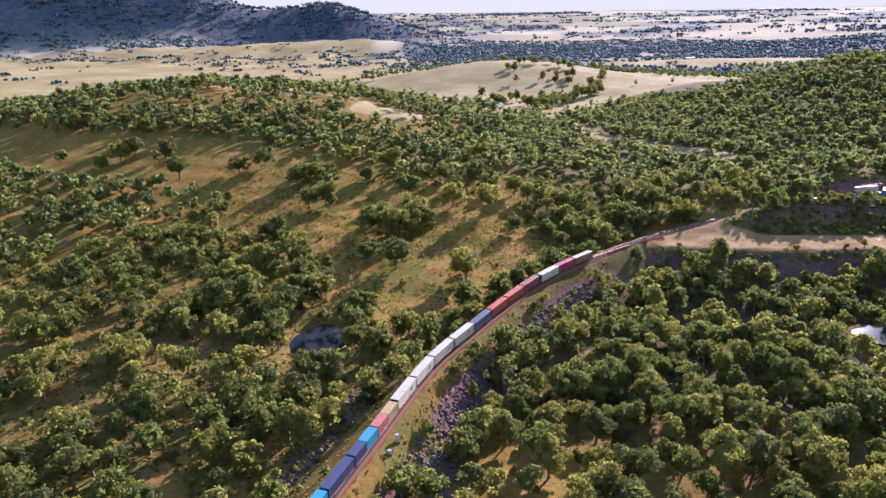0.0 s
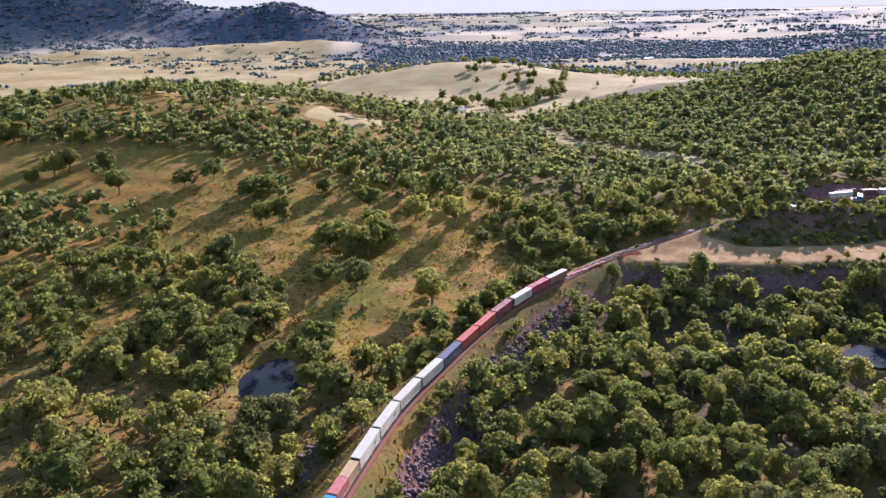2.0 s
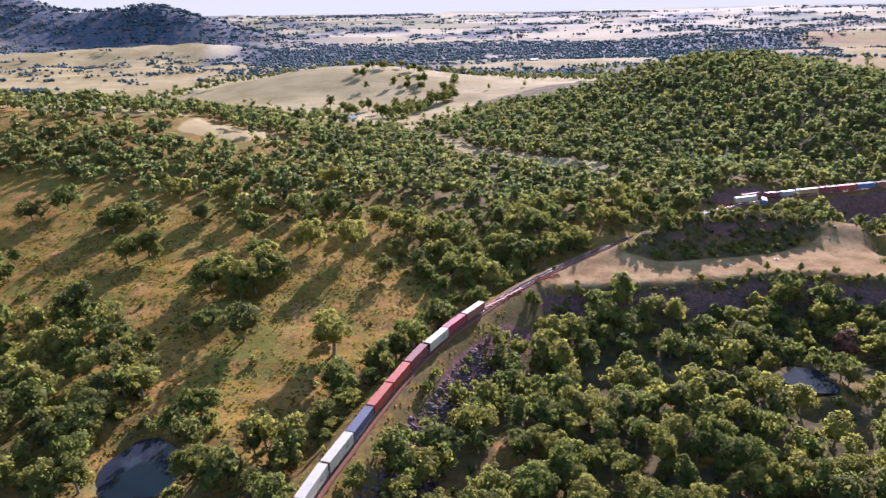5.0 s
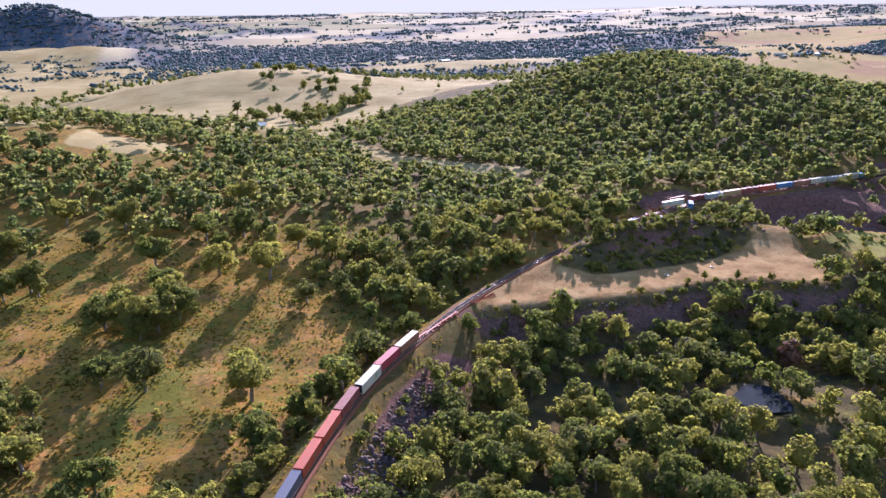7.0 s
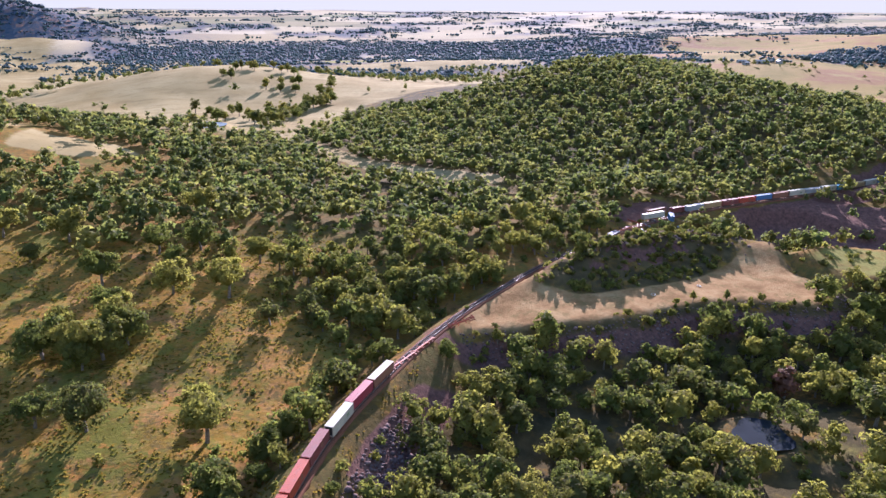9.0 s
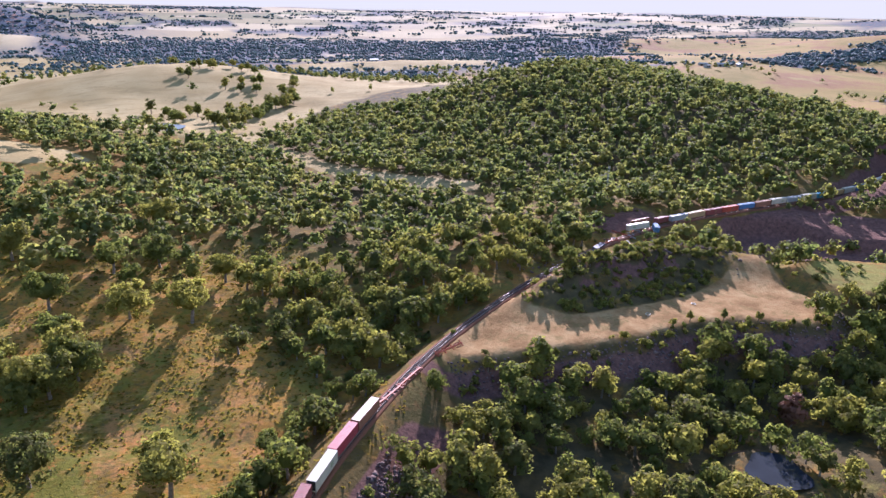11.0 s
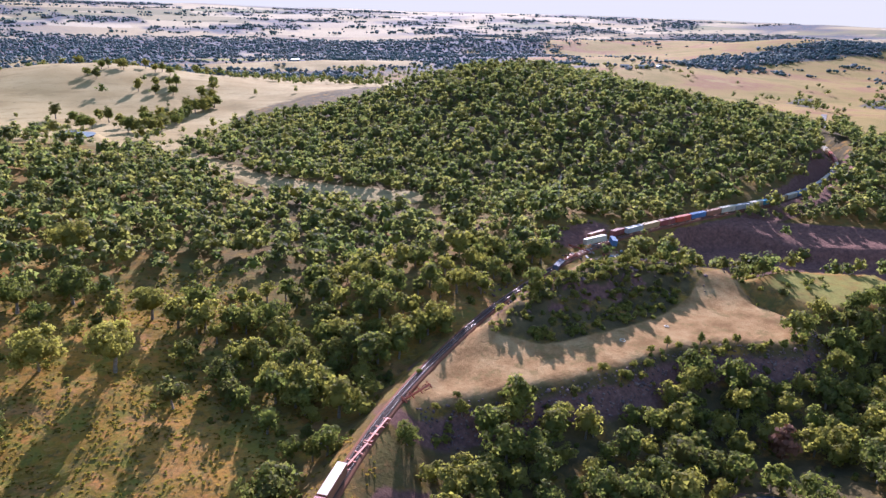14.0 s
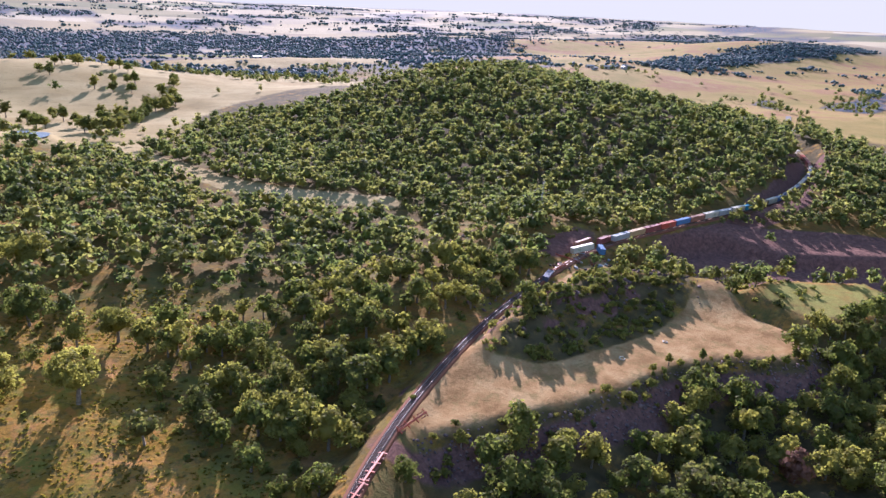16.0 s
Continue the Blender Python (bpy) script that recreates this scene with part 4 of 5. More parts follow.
# big old trees standing in the pale paddock
PADDOCK_TREES = [(113, 1131), (100, 1266), (167, 1153), (136, 1025), (152, 1012), (170, 1009), (80, 894), (86, 878), (57, 871), (61, 840), (68, 845), (44, 902),
                 (91, 799), (99, 794), (107, 792), (116, 799), (112, 812), (122, 822), (114, 850), (128, 838), (140, 866), (150, 880), (159, 892), (170, 905), (181, 921), (198, 941), (190, 930), (251, 1257)]
for k, (x, y) in enumerate(PADDOCK_TREES):
    plant((0, 3, 0, 1)[k % 4], x, y, rng.uniform(1.0, 1.35), "old trees in the pale paddock")


for cx, cy in ((169, 1031), (211, 1004), (164, 913), (112, 841), (191, 938), (98, 1093), (182, 1119), (121, 1150), (140, 866), (225, 1040)):
    for k in range(3):
        plant((3, 0, 1)[k], cx + rng.normal(0, 9), cy + rng.normal(0, 11), rng.uniform(0.9, 1.3), "trees along the paddock creek")


# shrubs and tussocks
def bush_proto(n, leaves, leaf, tall, wide):
    cv, cq, ct, _ = crown_mesh(rng, n, leaves, leaf, tall, wide)
    return cv - (0, 0, tall * 0.28), cq, ct, np.zeros(len(cq), int)


BUSH = [bush_proto(4, 13, 0.5, 2.8, 1.6), bush_proto(3, 12, 0.45, 1.9, 1.3), bush_proto(5, 12, 0.55, 3.8, 2.1)]
ux = rng.uniform(-150, 300, 2300)
uy = rng.uniform(120, 440, 2300)
keep = in_view(ux, uy) & (track_distance(ux, uy) > 6) & (polygon(ux, uy, CLEARING) > -1.5)
for px, py, rx, ry, _ in PONDS:
    keep &= np.hypot((ux - px) / rx, (uy - py) / ry) > 1.2
keep |= hill(ux, uy, 198, 348, 34, 10, 14) > 0.4
keep &= (polygon(ux, uy, FIELD) > -3) | (rng.random(len(ux)) < 0.10)
ux, uy = ux[keep], uy[keep]
mx, my = rng.uniform(135, 250, 900), rng.uniform(318, 370, 900)
on_mound = (polygon(mx, my, SHADED) < 2 * np.sin(mx * 0.7)) & (rng.random(900) < 0.25 + 0.75 * smooth(0.4, 0.6, patchy(mx, my, 5, 11)))
ux, uy = np.r_[ux, mx[on_mound]], np.r_[uy, my[on_mound]]
joined("undergrowth", BUSH, ux, uy, rng.uniform(0.35, 1.15, len(ux)), [LEAF], "low olive scrub and saplings under the trees", "scrub")


# long dry grass in the open field
TUFT_V = np.array([(-0.45, 0, 0), (0.45, 0, 0), (0.6, 0.12, 0.62), (-0.55, -0.1, 0.5), (0, -0.45, 0), (0, 0.45, 0), (0.1, 0.6, 0.5), (-0.1, -0.55, 0.66)])
TUFT = [(TUFT_V, np.array([(0, 1, 2, 3), (4, 5, 6, 7)]), np.zeros((0, 3), int), np.zeros(2, int)), (TUFT_V * (1.6, 1.3, 0.55), np.array([(0, 1, 2, 3), (4, 5, 6, 7)]), np.zeros((0, 3), int), np.zeros(2, int))]
tx, ty = rng.uniform(-140, 110, 42000), rng.uniform(130, 430, 42000)
keep = in_view(tx, ty) & (track_distance(tx, ty) > 3.6) & (rng.random(len(tx)) < 0.15 + 0.85 * smooth(0.35, 0.65, patchy(tx, ty, 5, 12))) & (polygon(tx, ty, CLEARING) > 2)
keep &= (tx < np.interp(ty, LINE[:300, 1], LINE[:300, 0]) + 9)
tx, ty = tx[keep], ty[keep]
joined("long_grass", TUFT, tx, ty, rng.uniform(0.3, 0.9, len(tx)), [STRAW], "tussocks of long ochre and green grass", "grass")


# ---- railway ----
def ribbon(name, profile, s0, s1, step, material, parent, label=""):
    """Sweeps a profile of (offset to the right, height) along the line."""
    ss = np.arange(s0, s1, step)
    V = []
    for s in ss:
        x0, y0, h = on_line(s)
        c, sn = math.cos(radians(h)), math.sin(radians(h))
        V += [(x0 + sn * o, y0 - c * o, z) for o, z in profile]
    n = len(profile)
    Q = [(i * n + j, i * n + (j + 1) % n, (i + 1) * n + (j + 1) % n, (i + 1) * n + j) for i in range(len(ss) - 1) for j in range(n)]
    me = np_mesh(name, V, Q, [], [material])
    ob = new(name, me)
    ob.parent = parent
    return tagged(ob, label) if label else ob


S_END = len(LINE) - 4
track = tagged(new("railway_track"), "single railway track on brown ballast with shiny rails", "railway track", kind="structure")
ribbon("ballast_bed", [(-2.5, -0.98), (-1.6, -0.28), (1.6, -0.28), (2.5, -0.98)], 20, S_END, 2.0, BALLAST, track)
for side in (-0.7525, 0.7525):
    ribbon("rail", [(side - 0.07, -0.16), (side - 0.036, 0.0), (side + 0.036, 0.0), (side + 0.07, -0.16)], 20, S_END, 2.0, RAIL, track)
sv, sq = [], []
for k, s in enumerate(np.arange(60, 460, 0.62)):
    x0, y0, h = on_line(s)
    m = pose(x0, y0, -0.23, 0, 0, h)
    b = len(sv)
    sv += [tuple(m @ Vector(v)) for v in ((-0.13, -1.27, -0.1), (0.13, -1.27, -0.1), (0.13, 1.27, -0.1), (-0.13, 1.27, -0.1), (-0.11, -1.25, 0.07), (0.11, -1.25, 0.07), (0.11, 1.25, 0.07), (-0.11, 1.25, 0.07))]
    sq += [(b + 4, b + 5, b + 6, b + 7), (b, b + 1, b + 5, b + 4), (b + 1, b + 2, b + 6, b + 5), (b + 2, b + 3, b + 7, b + 6), (b + 3, b, b + 4, b + 7)]
sl = new("sleepers", np_mesh("sleepers", sv, sq, [], [SLEEPER]))
sl.parent = track
tagged(sl, "worn concrete sleepers", kind="stuff")


def corrugated(bm, length, width, tall, z0, ribs, depth=0.045):
    """A box whose long sides and ends are folded into ribs."""
    ring = []
    n = ribs
    for i in range(n):
        x = -length / 2 + 0.15 + (length - 0.3) * i / (n - 1)
        ring.append((x, -width / 2 + (depth if (i // 2) % 2 else 0)))
    for x, y in list(ring)[::-1]:
        ring.append((x, -y))
    lo = [bm.verts.new((x, y, z0)) for x, y in ring]
    hi = [bm.verts.new((x, y, z0 + tall)) for x, y in ring]
    k = len(ring)
    for i in range(k):
        bm.faces.new((lo[i], lo[(i + 1) % k], hi[(i + 1) % k], hi[i]))
    bm.faces.new(lo[::-1])


def container_thing(length, colour, label, roof="", reefer=False, tall=2.6):
    """A shipping container with its floor at z = 0, along x."""
    name = "refrigerated_container" if reefer else "shipping_container"
    root = tagged(new(name), label, "container")
    mat = PAINT[colour]
    bm = bmesh.new()
    corrugated(bm, length, 2.40, tall - 0.16, 0.08, int(length * (5 if reefer else 7)), 0.02 if reefer else 0.05)
    part("body", bm, mat, root)
    bm = bmesh.new()
    for sx in (-1, 1):
        for sy in (-1, 1):
            box(bm, sx * (length / 2 - 0.08), sy * 1.14, tall / 2, 0.16, 0.16, tall)
    for sy in (-1, 1):
        for z in (0.07, tall - 0.06):
            box(bm, 0, sy * 1.18, z, length - 0.32, 0.08, 0.13)
    for sx in (-1, 1):
        for z in (0.07, tall - 0.06):
            box(bm, sx * (length / 2 - 0.05), 0, z, 0.1, 2.12, 0.13)
    part("frame", bm, mat, root)
    bm = bmesh.new()
    box(bm, 0, 0, tall - 0.055, length - 0.2, 2.28, 0.07)
    for i in range(int(length / 0.6)):
        box(bm, -length / 2 + 0.4 + i * 0.6, 0, tall - 0.012, 0.24, 2.0, 0.028)
    part("roof", bm, PAINT[roof] if roof else mat, root)
    if colour in ("red", "maroon"):
        for sy in (-1, 1):
            bm = bmesh.new()
            cyl(bm, Matrix.Translation((1.2, sy * 1.215, tall * 0.52)) @ Matrix.Rotation(radians(90), 4, "X"), 0.72, 0.03, 20)
            part("emblem", bm, PAINT["rust"], root, "dull round emblem on the side wall")
    if reefer:
        for sy in (-1, 1):
            for k in range(3):
                bm = bmesh.new()
                box(bm, length * 0.18 + k * 0.55, sy * 1.215, tall * 0.5, 0.26, 0.03, 1.1)
                part("stripe", bm, PAINT["green"], root, "green stripe on the side wall")
        bm = bmesh.new()
        box(bm, -length / 2 - 0.02, 0, tall * 0.55, 0.16, 1.9, tall * 0.8, None, 0.03)
        for k in (-0.45, 0.45):
            cyl(bm, Matrix.Translation((-length / 2 - 0.12, k, tall * 0.72)) @ Matrix.Rotation(radians(90), 4, "Y"), 0.32, 0.06, 10)
        part("cooling_unit", bm, DARK, root, "dark grey cooling unit on the end wall")
    else:
        for sy in (-1, 1):
            bm = bmesh.new()
            box(bm, length / 2 - 0.02, sy * 0.53, tall / 2, 0.07, 1.02, tall - 0.3, None, 0.01)
            for k in (-0.22, 0.22):
                cyl(bm, Matrix.Translation((length / 2 + 0.03, sy * 0.53 + k, tall / 2)), 0.025, tall - 0.35, 6)
            part("door", bm, mat, root)
    return root


def wagon_thing(length, material, label, name="container_wagon"):
    """A skeletal container wagon, rails at z = 0, along x."""
    root = tagged(new(name), label, "rail wagon")
    bm = bmesh.new()
    for sy in (-1, 1):
        box(bm, 0, sy * 0.55, 0.78, length - 0.6, 0.18, 0.36)
        box(bm, 0, sy * 1.18, 0.88, length - 0.8, 0.10, 0.16)
    for k in np.linspace(-0.46, 0.46, 9):
        box(bm, k * length, 0, 0.86, 0.22, 2.42, 0.16)
    part("underframe", bm, material, root)
    for sx in (-1, 1):
        bm = bmesh.new()
        for sy in (-1, 1):
            box(bm, sx * length * 0.36, sy * 0.98, 0.48, 2.3, 0.14, 0.24, None, 0.04)
        box(bm, sx * length * 0.36, 0, 0.52, 0.4, 2.0, 0.22)
        bogie = part("bogie", bm, DARK, root, "dark steel bogie")
        for ox in (-0.88, 0.88):
            bm = bmesh.new()
            rot = Matrix.Rotation(radians(90), 4, "X")
            for sy in (-0.76, 0.76):
                cyl(bm, Matrix.Translation((sx * length * 0.36 + ox, sy, 0.43)) @ rot, 0.43, 0.12, 14)
            cyl(bm, Matrix.Translation((sx * length * 0.36 + ox, 0, 0.43)) @ rot, 0.07, 1.5, 8)
            part("wheelset", bm, RAIL, bogie)
    return root


BUILT = {}


def put(key, make, m, group):
    """Builds a thing once and copies it afterwards."""
    if key in BUILT:
        ob = copy_thing(BUILT[key], m)
    else:
        ob = BUILT[key] = make()
        ob.matrix_basis = m
    return tagged(ob, group=group)


WORDS = {"white": "white", "cyan": "bright cyan", "navy": "navy blue", "slate": "slate blue-grey", "red": "orange-red", "maroon": "dull maroon", "crimson": "crimson",
         "tan": "tan", "pink": "faded red", "grey": "pale grey", "blue": "mid-blue", "rust": "rust-brown"}


def load(s, length, colour, roof="", reefer=False, wagon=True, group="containers on the standing train", lean=0.0, off=0.0):
    """A container centred at metre s of the line, on its wagon."""
    x0, y0, h = on_line(s, off)
    m = pose(x0, y0, 0.02, 0, 0, h)
    tall = 2.9 if reefer else 2.62
    feet = "40-foot" if length > 8 else "20-foot"
    label = f"{WORDS[colour]} steel {'refrigerated ' if reefer else ''}{feet} container standing on a rail wagon"
    if roof:
        label = f"{WORDS[colour]} steel container with a {WORDS[roof]} top on a rail wagon"
    put((length, colour, roof, reefer), lambda: container_thing(length, colour, label, roof, reefer, tall), m @ pose(0, 0, 0.97, lean, 0, 0), group)
    if wagon:
        put(("wagon", 12), lambda: wagon_thing(12.4, RUST, "rusty red skeletal container wagon standing on the rails"), m, "wagons of the standing train")


S1 = station_of(7.6, 214) + 0.3
s = S1 + 6.45
for colour, roof, reefer in (("slate", "", False), ("red", "", False), ("red", "", False), ("maroon", "", False), ("white", "", True), ("crimson", "", False), ("rust", "white", False)):
    load(s, 12.19, colour, roof, reefer, off=0.7 if reefer else 0.0)
    s += 12.9
s = S1 - 6.75
for colour in ("white", "white", "white", "white"):
    load(s, 12.6, "white", "", True)
    s -= 13.4
s += 13.4 - 6.75
for a, b in (("tan", "pink"), ("cyan", "navy")):
    load(s - 3.3, 6.06, a, wagon=False)
    load(s - 9.5, 6.06, b, wagon=False)
    x0, y0, h = on_line(s - 6.4)
    put(("wagon", 12), lambda: wagon_thing(12.4, RUST, "rusty red skeletal container wagon standing on the rails"), pose(x0, y0, 0.02, 0, 0, h), "wagons of the standing train")
    s -= 12.9
for colour in ("navy", "cyan", "navy", "grey"):
    load(s - 6.3, 12.19, colour)
    s -= 12.9

# the front half, beyond the derailment
s = station_of(262, 396) + 6
FRONT = ["grey", "tan", "maroon", "red", "blue", "rust", "white", "grey", "white", "cyan", "tan", "white", "blue", "slate", "white", "grey", "white", "white", "slate",
         "white", "grey", "white", "rust", "pink", "rust", "red", "tan", "white"]
for i, colour in enumerate(FRONT):
    if s + 8 < S_END:
        load(s, 12.19, colour, reefer=(colour == "white"), group="containers on the front half of the train")
    s += 13.1


# ---- the derailment ----
def spine_wagon():
    """An empty thrown-off wagon: a bare spine with cross arms."""
    root = tagged(new("derailed_wagon"), "orange-red empty skeletal wagon lying derailed beside the track", "rail wagon")
    bm = bmesh.new()
    box(bm, 0, 0, 0.5, 12.2, 0.55, 0.5, None, 0.03)
    part("spine", bm, ORANGE, root)
    for k in (-5.6, -2.2, 1.4, 5.6):
        bm = bmesh.new()
        box(bm, k, 0, 0.62, 0.34, 2.5, 0.22, None, 0.02)
        part("cross_arm", bm, ORANGE, root)
    for k in (-4.3, 4.3):
        bm = bmesh.new()
        for sy in (-1, 1):
            box(bm, k, sy * 0.8, 0.2, 1.9, 0.16, 0.25)
            for ox in (-0.7, 0.7):
                cyl(bm, Matrix.Translation((k + ox, sy * 0.72, 0.2)) @ Matrix.Rotation(radians(90), 4, "X"), 0.42, 0.12, 12)
        part("bogie", bm, RUST, root)
    return root


for x, y, h, tip in ((66.5, 292.0, 36, 5), (76.3, 299.6, 38, -6), (94.5, 312.0, 20, 30)):
    put("spine", spine_wagon, pose(x, y, max(ground_at(x, y), -0.7) + 0.15, tip, 0, h), "derailed empty wagons")
WRECK = [(237.5, 392.6, 1.2, 8, 4, 176, "white", True), (246, 389.4, 0.4, 5, -4, 60, "blue", False),
         (257, 398.0, 1.0, 0, 5, 20, "maroon", False), (202, 377.5, -1.1, 10, 5, 36, "slate", False), (246, 400.5, 0.3, 12, 0, 192, "rust", False)]
for x, y, lift, tip, nose, h, colour, reefer in WRECK:
    label = f"{WORDS[colour]} container thrown off the train, lying askew in the wreck"
    ob = put(("wreck", colour, reefer), lambda: container_thing(12.19 if colour != "blue" else 6.06, colour, label, "", reefer, 2.7), pose(x, y, max(ground_at(x, y), -0.8) + lift + 0.2, tip, nose, h), "wrecked containers")
for x, y, h, tip in ((212, 382, 15, 40), (226, 391, 100, 25), (238, 396, 50, -30)):
    put("spine", spine_wagon, pose(x, y, ground_at(x, y) + 0.5, tip, 0, h), "derailed empty wagons")


# ---- ponds ----
def pond(px, py, rx, ry, level, label):
    bm = bmesh.new()
    ring = []
    for i in range(48):
        a = i * math.tau / 48
        k = 1.12 + 0.10 * math.sin(3 * a + px) + 0.06 * math.sin(5 * a)
        ring.append(bm.verts.new((px + rx * k * math.cos(a), py + ry * k * math.sin(a), level)))
    bm.faces.new(ring)
    me = bpy.data.meshes.new("water")
    bm.to_mesh(me)
    bm.free()
    me.materials.append(DAM_WATER if py > 700 else WATER)
    tagged(new("water", me), label, "pond", kind="structure")


for (px, py, rx, ry, level), label in zip(PONDS, ("dark still creek pool among gum trees", "blue-grey waterhole on the wooded flat", "small farm dam in a dry paddock")):
    pond(px, py, rx, ry, level, label)


# ---- loose rock on the banks ----
def rocks(name, n, where, label, size):
    V, T, base = [], [], 0
    placed = 0
    while placed < n:
        x, y = where()
        r = size * rng.uniform(0.35, 1.25) * (1.6 if rng.random() < 0.08 else 1)
        v = ICO_V * r * rng.uniform(0.6, 1.25, (12, 1)) * (1, rng.uniform(0.7, 1.2), 0.75)
        V.append(v + (x, y, 0))
        T.append(ICO_F + base)
        base += 12
        placed += 1
    V = np.vstack(V)
    centre = V.reshape(-1, 12, 3).mean(1)
    z = height(centre[:, 0], centre[:, 1])
    V[:, 2] += np.repeat(z, 12) + 0.12
    return tagged(new(name, np_mesh(name, V, [], np.vstack(T), [ROCK])), label, "rocks", kind="stuff")


def beside_line(s0, s1, lo, hi):
    def where():
        x0, y0, _ = on_line(rng.uniform(s0, s1), lo + (hi - lo) * rng.beta(1.6, 1.6))
        return x0, y0
    return where


rocks("rock_bank", 2600, beside_line(station_of(-20, 150), station_of(52, 279), 7.5, 23), "tumbled purple-brown basalt boulders on the embankment", 0.62)
rocks("creek_rocks", 500, beside_line(station_of(-30, 125), station_of(2, 205), -24, -15), "grey boulders along the creek bed", 0.6)


def edge_rocks():
    while True:
        x, y = rng.uniform(92, 250), rng.uniform(270, 312)
        if 1.5 < polygon(np.array([x]), np.array([y]), CLEARING)[0] < 13:
            return x, y


rocks("fill_rocks", 900, edge_rocks, "dark rubble on the shaded bank below the clearing", 0.5)
rocks("mound_rocks", 420, lambda: (rng.uniform(150, 262), 352 - 0.09 * rng.uniform(-60, 60) + rng.normal(0, 9)), "dark and pale rubble on the scrubby mound", 0.7)


rocks("pale_boulders", 26, lambda: (rng.normal(191, 7), rng.normal(431, 3.5)), "pale boulders in a gap in the forest", 1.1)


def debris(n):
    """Torn sheet and broken crates strewn about the wreck."""
    V, Q = [], []
    for i in range(n):
        x, y = rng.normal(232, 12), rng.normal(386, 5)
        z = ground_at(x, y) + 0.15
        m = pose(x, y, z, rng.uniform(-25, 25), rng.uniform(-25, 25), rng.uniform(0, 360))
        l, w, h = rng.uniform(0.4, 1.6), rng.uniform(0.3, 0.9), rng.uniform(0.05, 0.45)
        b = len(V)
        V += [tuple(m @ Vector((sx * l, sy * w * rng.uniform(0.7, 1.0), sz * h))) for sz in (-1, 1) for sx, sy in ((-1, -1), (1, -1), (1, 1), (-1, 1))]
        Q += [(b, b + 3, b + 2, b + 1), (b + 4, b + 5, b + 6, b + 7)] + [(b + k, b + (k + 1) % 4, b + 4 + (k + 1) % 4, b + 4 + k) for k in range(4)]
    tagged(new("wreck_debris", np_mesh("wreck_debris", V, Q, [], [PAINT["grey"], DARK, RUST], rng.integers(0, 3, n).repeat(6))), "torn sheet metal and broken crates strewn beside the track", "debris", kind="stuff")


debris(45)


# ---- trackside and small things ----
def relay_box(x, y, h, turn):
    root = tagged(new("relay_cabinet"), "white steel signalling cabinet standing beside the track", "cabinet", "trackside cabinets")
    bm = bmesh.new()
    box(bm, 0, 0, h / 2, 0.9, 0.7, h, None, 0.03)
    part("case", bm, PAINT["white"], root)
    bm = bmesh.new()
    box(bm, 0, 0, h + 0.05, 1.05, 0.85, 0.08, None, 0.02)
    part("lid", bm, PAINT["grey"], root)
    bm = bmesh.new()
    box(bm, 0, -0.37, h / 2, 0.7, 0.04, h - 0.3, None, 0.01)
    part("door", bm, PAINT["white"], root)
    bm = bmesh.new()
    box(bm, 0, 0, -0.3, 1.1, 0.9, 0.6)
    part("footing", bm, SLEEPER, root)
    root.matrix_basis = pose(x, y, ground_at(x, y), 0, 0, turn)


relay_box(-13.6, 155.5, 2.1, 20)
relay_box(-15.2, 150.5, 1.1, 20)


def lattice_mast(x, y, tall):
    root = tagged(new("radio_mast"), "slim grey lattice radio mast rising from the forest", "mast")
    for k in range(3):
        a = k * math.tau / 3
        bm = bmesh.new()
        cyl(bm, Matrix.Translation((0.45 * math.cos(a), 0.45 * math.sin(a), tall / 2)), 0.06, tall, 6)
        part("leg", bm, TIN, root)
    for i in range(int(tall / 1.2)):
        bm = bmesh.new()
        for k in range(3):
            a, b = k * math.tau / 3, (k + 1) * math.tau / 3
            p, q = Vector((0.45 * math.cos(a), 0.45 * math.sin(a), i * 1.2)), Vector((0.45 * math.cos(b), 0.45 * math.sin(b), i * 1.2 + 1.2))
            cyl(bm, Matrix.Translation((p + q) / 2) @ (q - p).to_track_quat("Z", "Y").to_matrix().to_4x4(), 0.03, (q - p).length, 5)
        part("brace", bm, TIN, root)
    bm = bmesh.new()
    cyl(bm, Matrix.Translation((0.5, -0.2, tall - 1.2)) @ Matrix.Rotation(radians(90), 4, "Y"), 0.6, 0.25, 14, 0.45)
    part("dish", bm, PAINT["white"], root)
    root.matrix_basis = pose(x, y, ground_at(x, y) - 0.1)


lattice_mast(256, 443, 19)


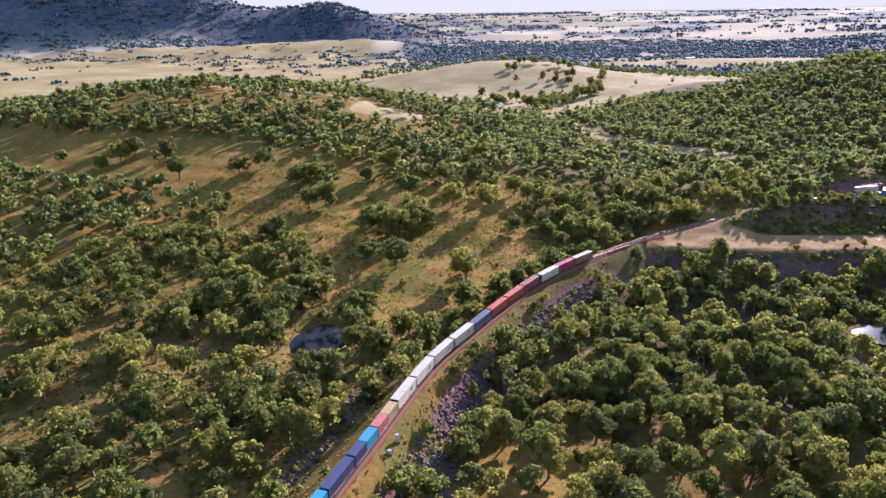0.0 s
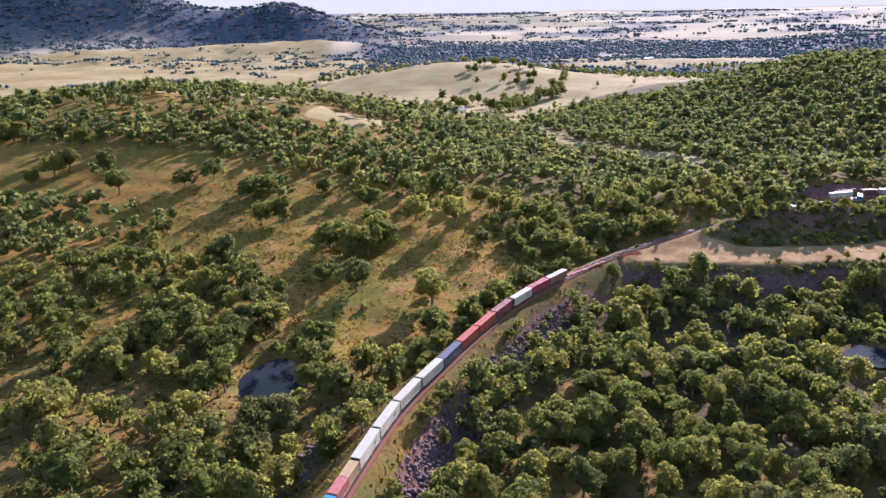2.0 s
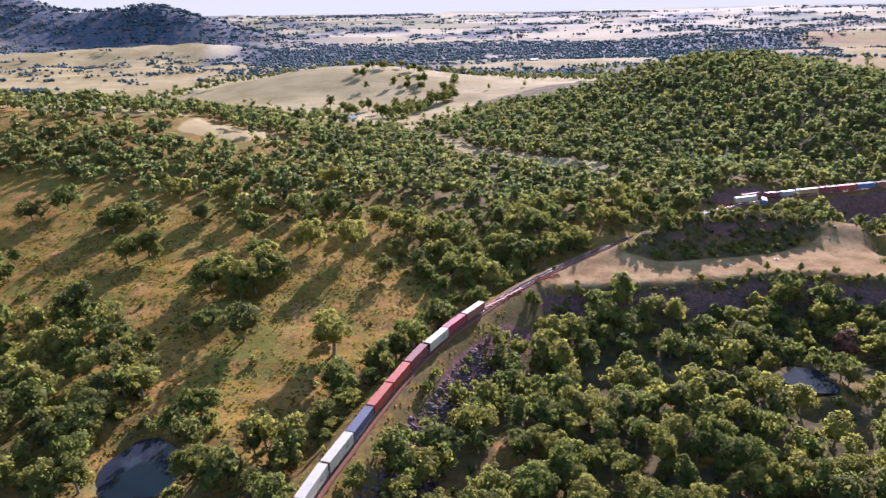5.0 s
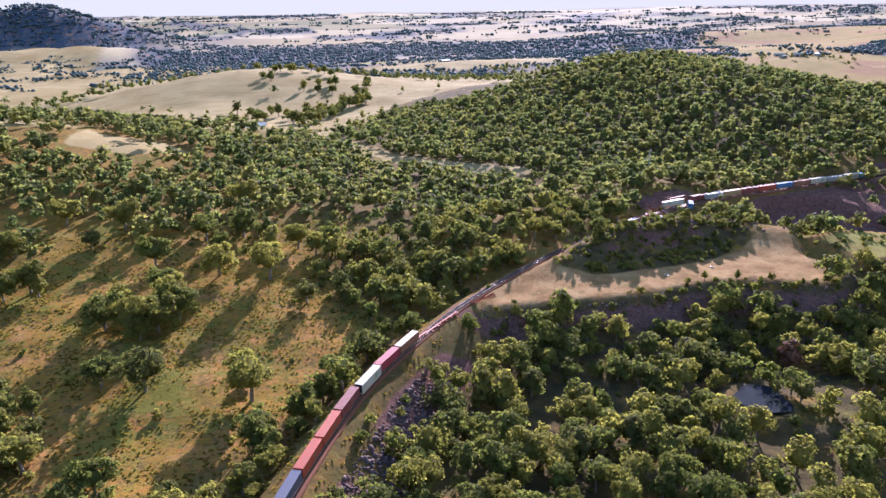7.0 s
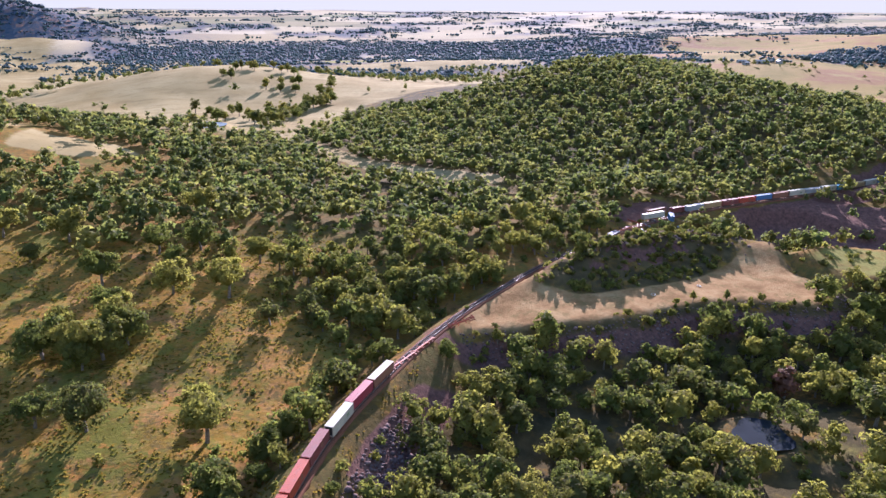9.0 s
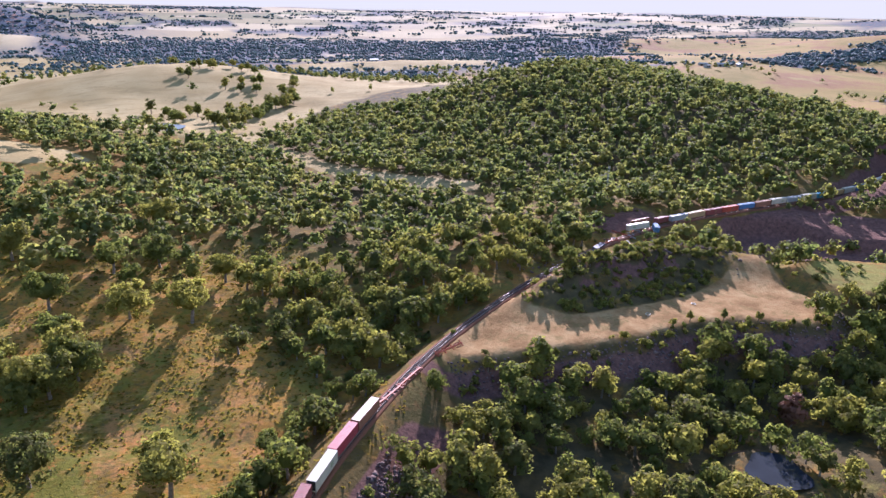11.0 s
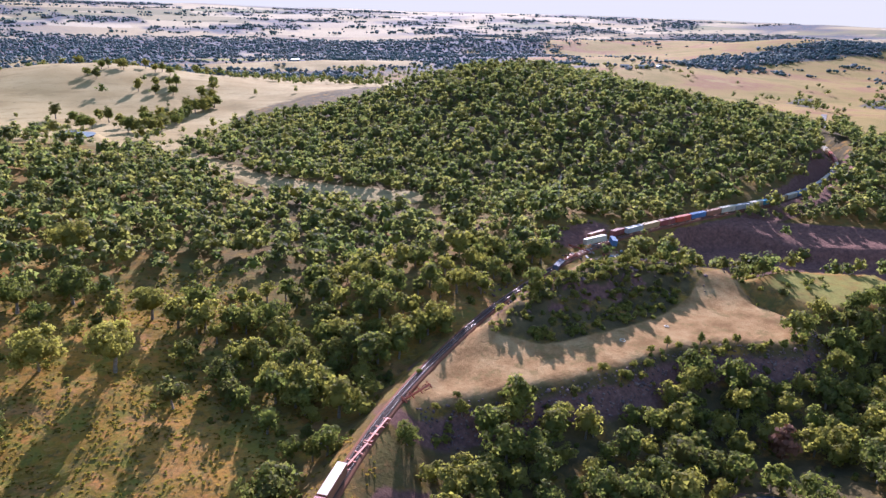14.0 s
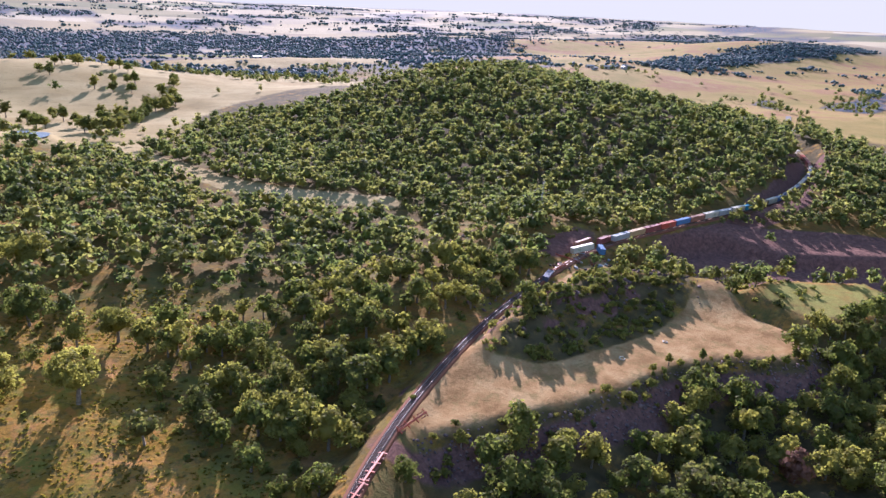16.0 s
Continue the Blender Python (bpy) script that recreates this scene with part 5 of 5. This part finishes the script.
def utility_truck(x, y, turn):
    root = tagged(new("utility_truck"), "white utility truck with a tray parked near the wreck", "vehicle")
    bm = bmesh.new()
    box(bm, 0, 0, 0.72, 5.2, 1.8, 0.5, None, 0.1)
    box(bm, 1.75, 0, 1.02, 1.5, 1.7, 0.25, None, 0.08)
    part("body", bm, PAINT["white"], root)
    bm = bmesh.new()
    box(bm, 0.35, 0, 1.38, 1.7, 1.6, 0.7, None, 0.18)
    cab = part("cab", bm, PAINT["white"], root)
    bm = bmesh.new()
    box(bm, 0.35, 0, 1.42, 1.74, 1.3, 0.38, None, 0.08)
    box(bm, 0.35, 0, 1.42, 1.2, 1.64, 0.38, None, 0.08)
    part("window", bm, GLASS_DARK, cab)
    bm = bmesh.new()
    box(bm, -1.6, 0, 1.0, 2.1, 1.85, 0.1)
    for sy in (-0.9, 0.9):
        box(bm, -1.6, sy, 1.18, 2.1, 0.06, 0.35)
    part("tray", bm, TIN, root)
    for ox in (-1.5, 1.6):
        for sy in (-0.85, 0.85):
            bm = bmesh.new()
            cyl(bm, Matrix.Translation((ox, sy, 0.38)) @ Matrix.Rotation(radians(90), 4, "X"), 0.38, 0.26, 14)
            part("wheel", bm, TYRE, root)
    root.matrix_basis = pose(x, y, ground_at(x, y) + 0.02, 0, 0, turn)


utility_truck(239.5, 379.5, 35)


def marker_ring(x, y, r):
    """A loose white loop lying on the dirt."""
    V, Q = [], []
    for i in range(28):
        a = i * math.tau / 28
        k = r * (1 + 0.16 * math.sin(2 * a + x) + 0.08 * math.sin(5 * a))
        for j in range(6):
            b = j * math.tau / 6
            V.append(((k + 0.16 * math.cos(b)) * math.cos(a), (k + 0.16 * math.cos(b)) * math.sin(a), 0.12 + 0.12 * math.sin(b)))
    for i in range(28):
        for j in range(6):
            Q.append((i * 6 + j, ((i + 1) % 28) * 6 + j, ((i + 1) % 28) * 6 + (j + 1) % 6, i * 6 + (j + 1) % 6))
    ob = tagged(new("marker_ring", np_mesh("marker_ring", V, Q, [], [PAINT["white"]])), "loose white ring lying on the bare dirt", "ring", "white rings on the clearing")
    ob.matrix_basis = pose(x, y, ground_at(x, y) + 0.05)


marker_ring(175.5, 311.5, 0.95)
marker_ring(199, 313, 0.7)


# ---- road and far farm ----
def road_strip():
    V, Q = [], []
    t = np.gradient(ROAD, axis=0)
    t /= np.hypot(*t.T)[:, None]
    for o in (-3.4, 0, 3.4):
        p = np.c_[ROAD[:, 0] + t[:, 1] * o, ROAD[:, 1] - t[:, 0] * o]
        V.append(np.c_[p, height(p[:, 0], p[:, 1]) + 0.5])
    n = len(ROAD)
    Q = [(j * n + i, (j + 1) * n + i, (j + 1) * n + i + 1, j * n + i + 1) for j in range(2) for i in range(n - 1)]
    tagged(new("road", np_mesh("road", np.vstack(V), Q, [], [ASPHALT])), "pale worn country road beyond the hill", "road", kind="structure")


road_strip()


def farm_shed(x, y, length, width, tall, turn, roof):
    root = tagged(new("farm_shed"), "long farm shed with a pale sheet-metal gable roof", "shed", "farm buildings beyond the hill")
    bm = bmesh.new()
    box(bm, 0, 0, tall / 2 - 1, length, width, tall + 2)
    part("wall", bm, PAINT["grey"], root)
    bm = bmesh.new()
    for sy in (-1, 1):
        box(bm, 0, 0, 0, length + 1.2, width / 2 + 1.2, 0.2, Matrix.Translation((0, sy * width / 4, tall + width / 12)) @ Matrix.Rotation(radians(-18 * sy), 4, "X"))
    part("roof", bm, roof, root)
    for k in (-0.25, 0.2):
        bm = bmesh.new()
        box(bm, k * length, -width / 2, tall * 0.42, 4.5, 0.15, tall * 0.8)
        part("door", bm, DARK, root)
    root.matrix_basis = pose(x, y, ground_at(x, y), 0, 0, turn)


for x, y, l, w, h, turn in ((1190, 1275, 28, 13, 5, -25), (1160, 1300, 18, 10, 4.5, -25), (1225, 1262, 14, 9, 4, 65), (1135, 1262, 14, 8, 4, 10), (560, 1690, 24, 12, 5, 20)):
    farm_shed(x, y, l, w, h, turn, TIN)

# a dead, rust-coloured tree on the flat
dead = gum_tree(rng, 9.5, 4.6, 11, 46, 0.6, LEAF_DEAD, "dead gum tree with rusty pink-brown leaves")
dead.matrix_basis = pose(187, 255, ground_at(187, 255)) @ Matrix.Diagonal((1.15, 1.15, 1.1, 1))
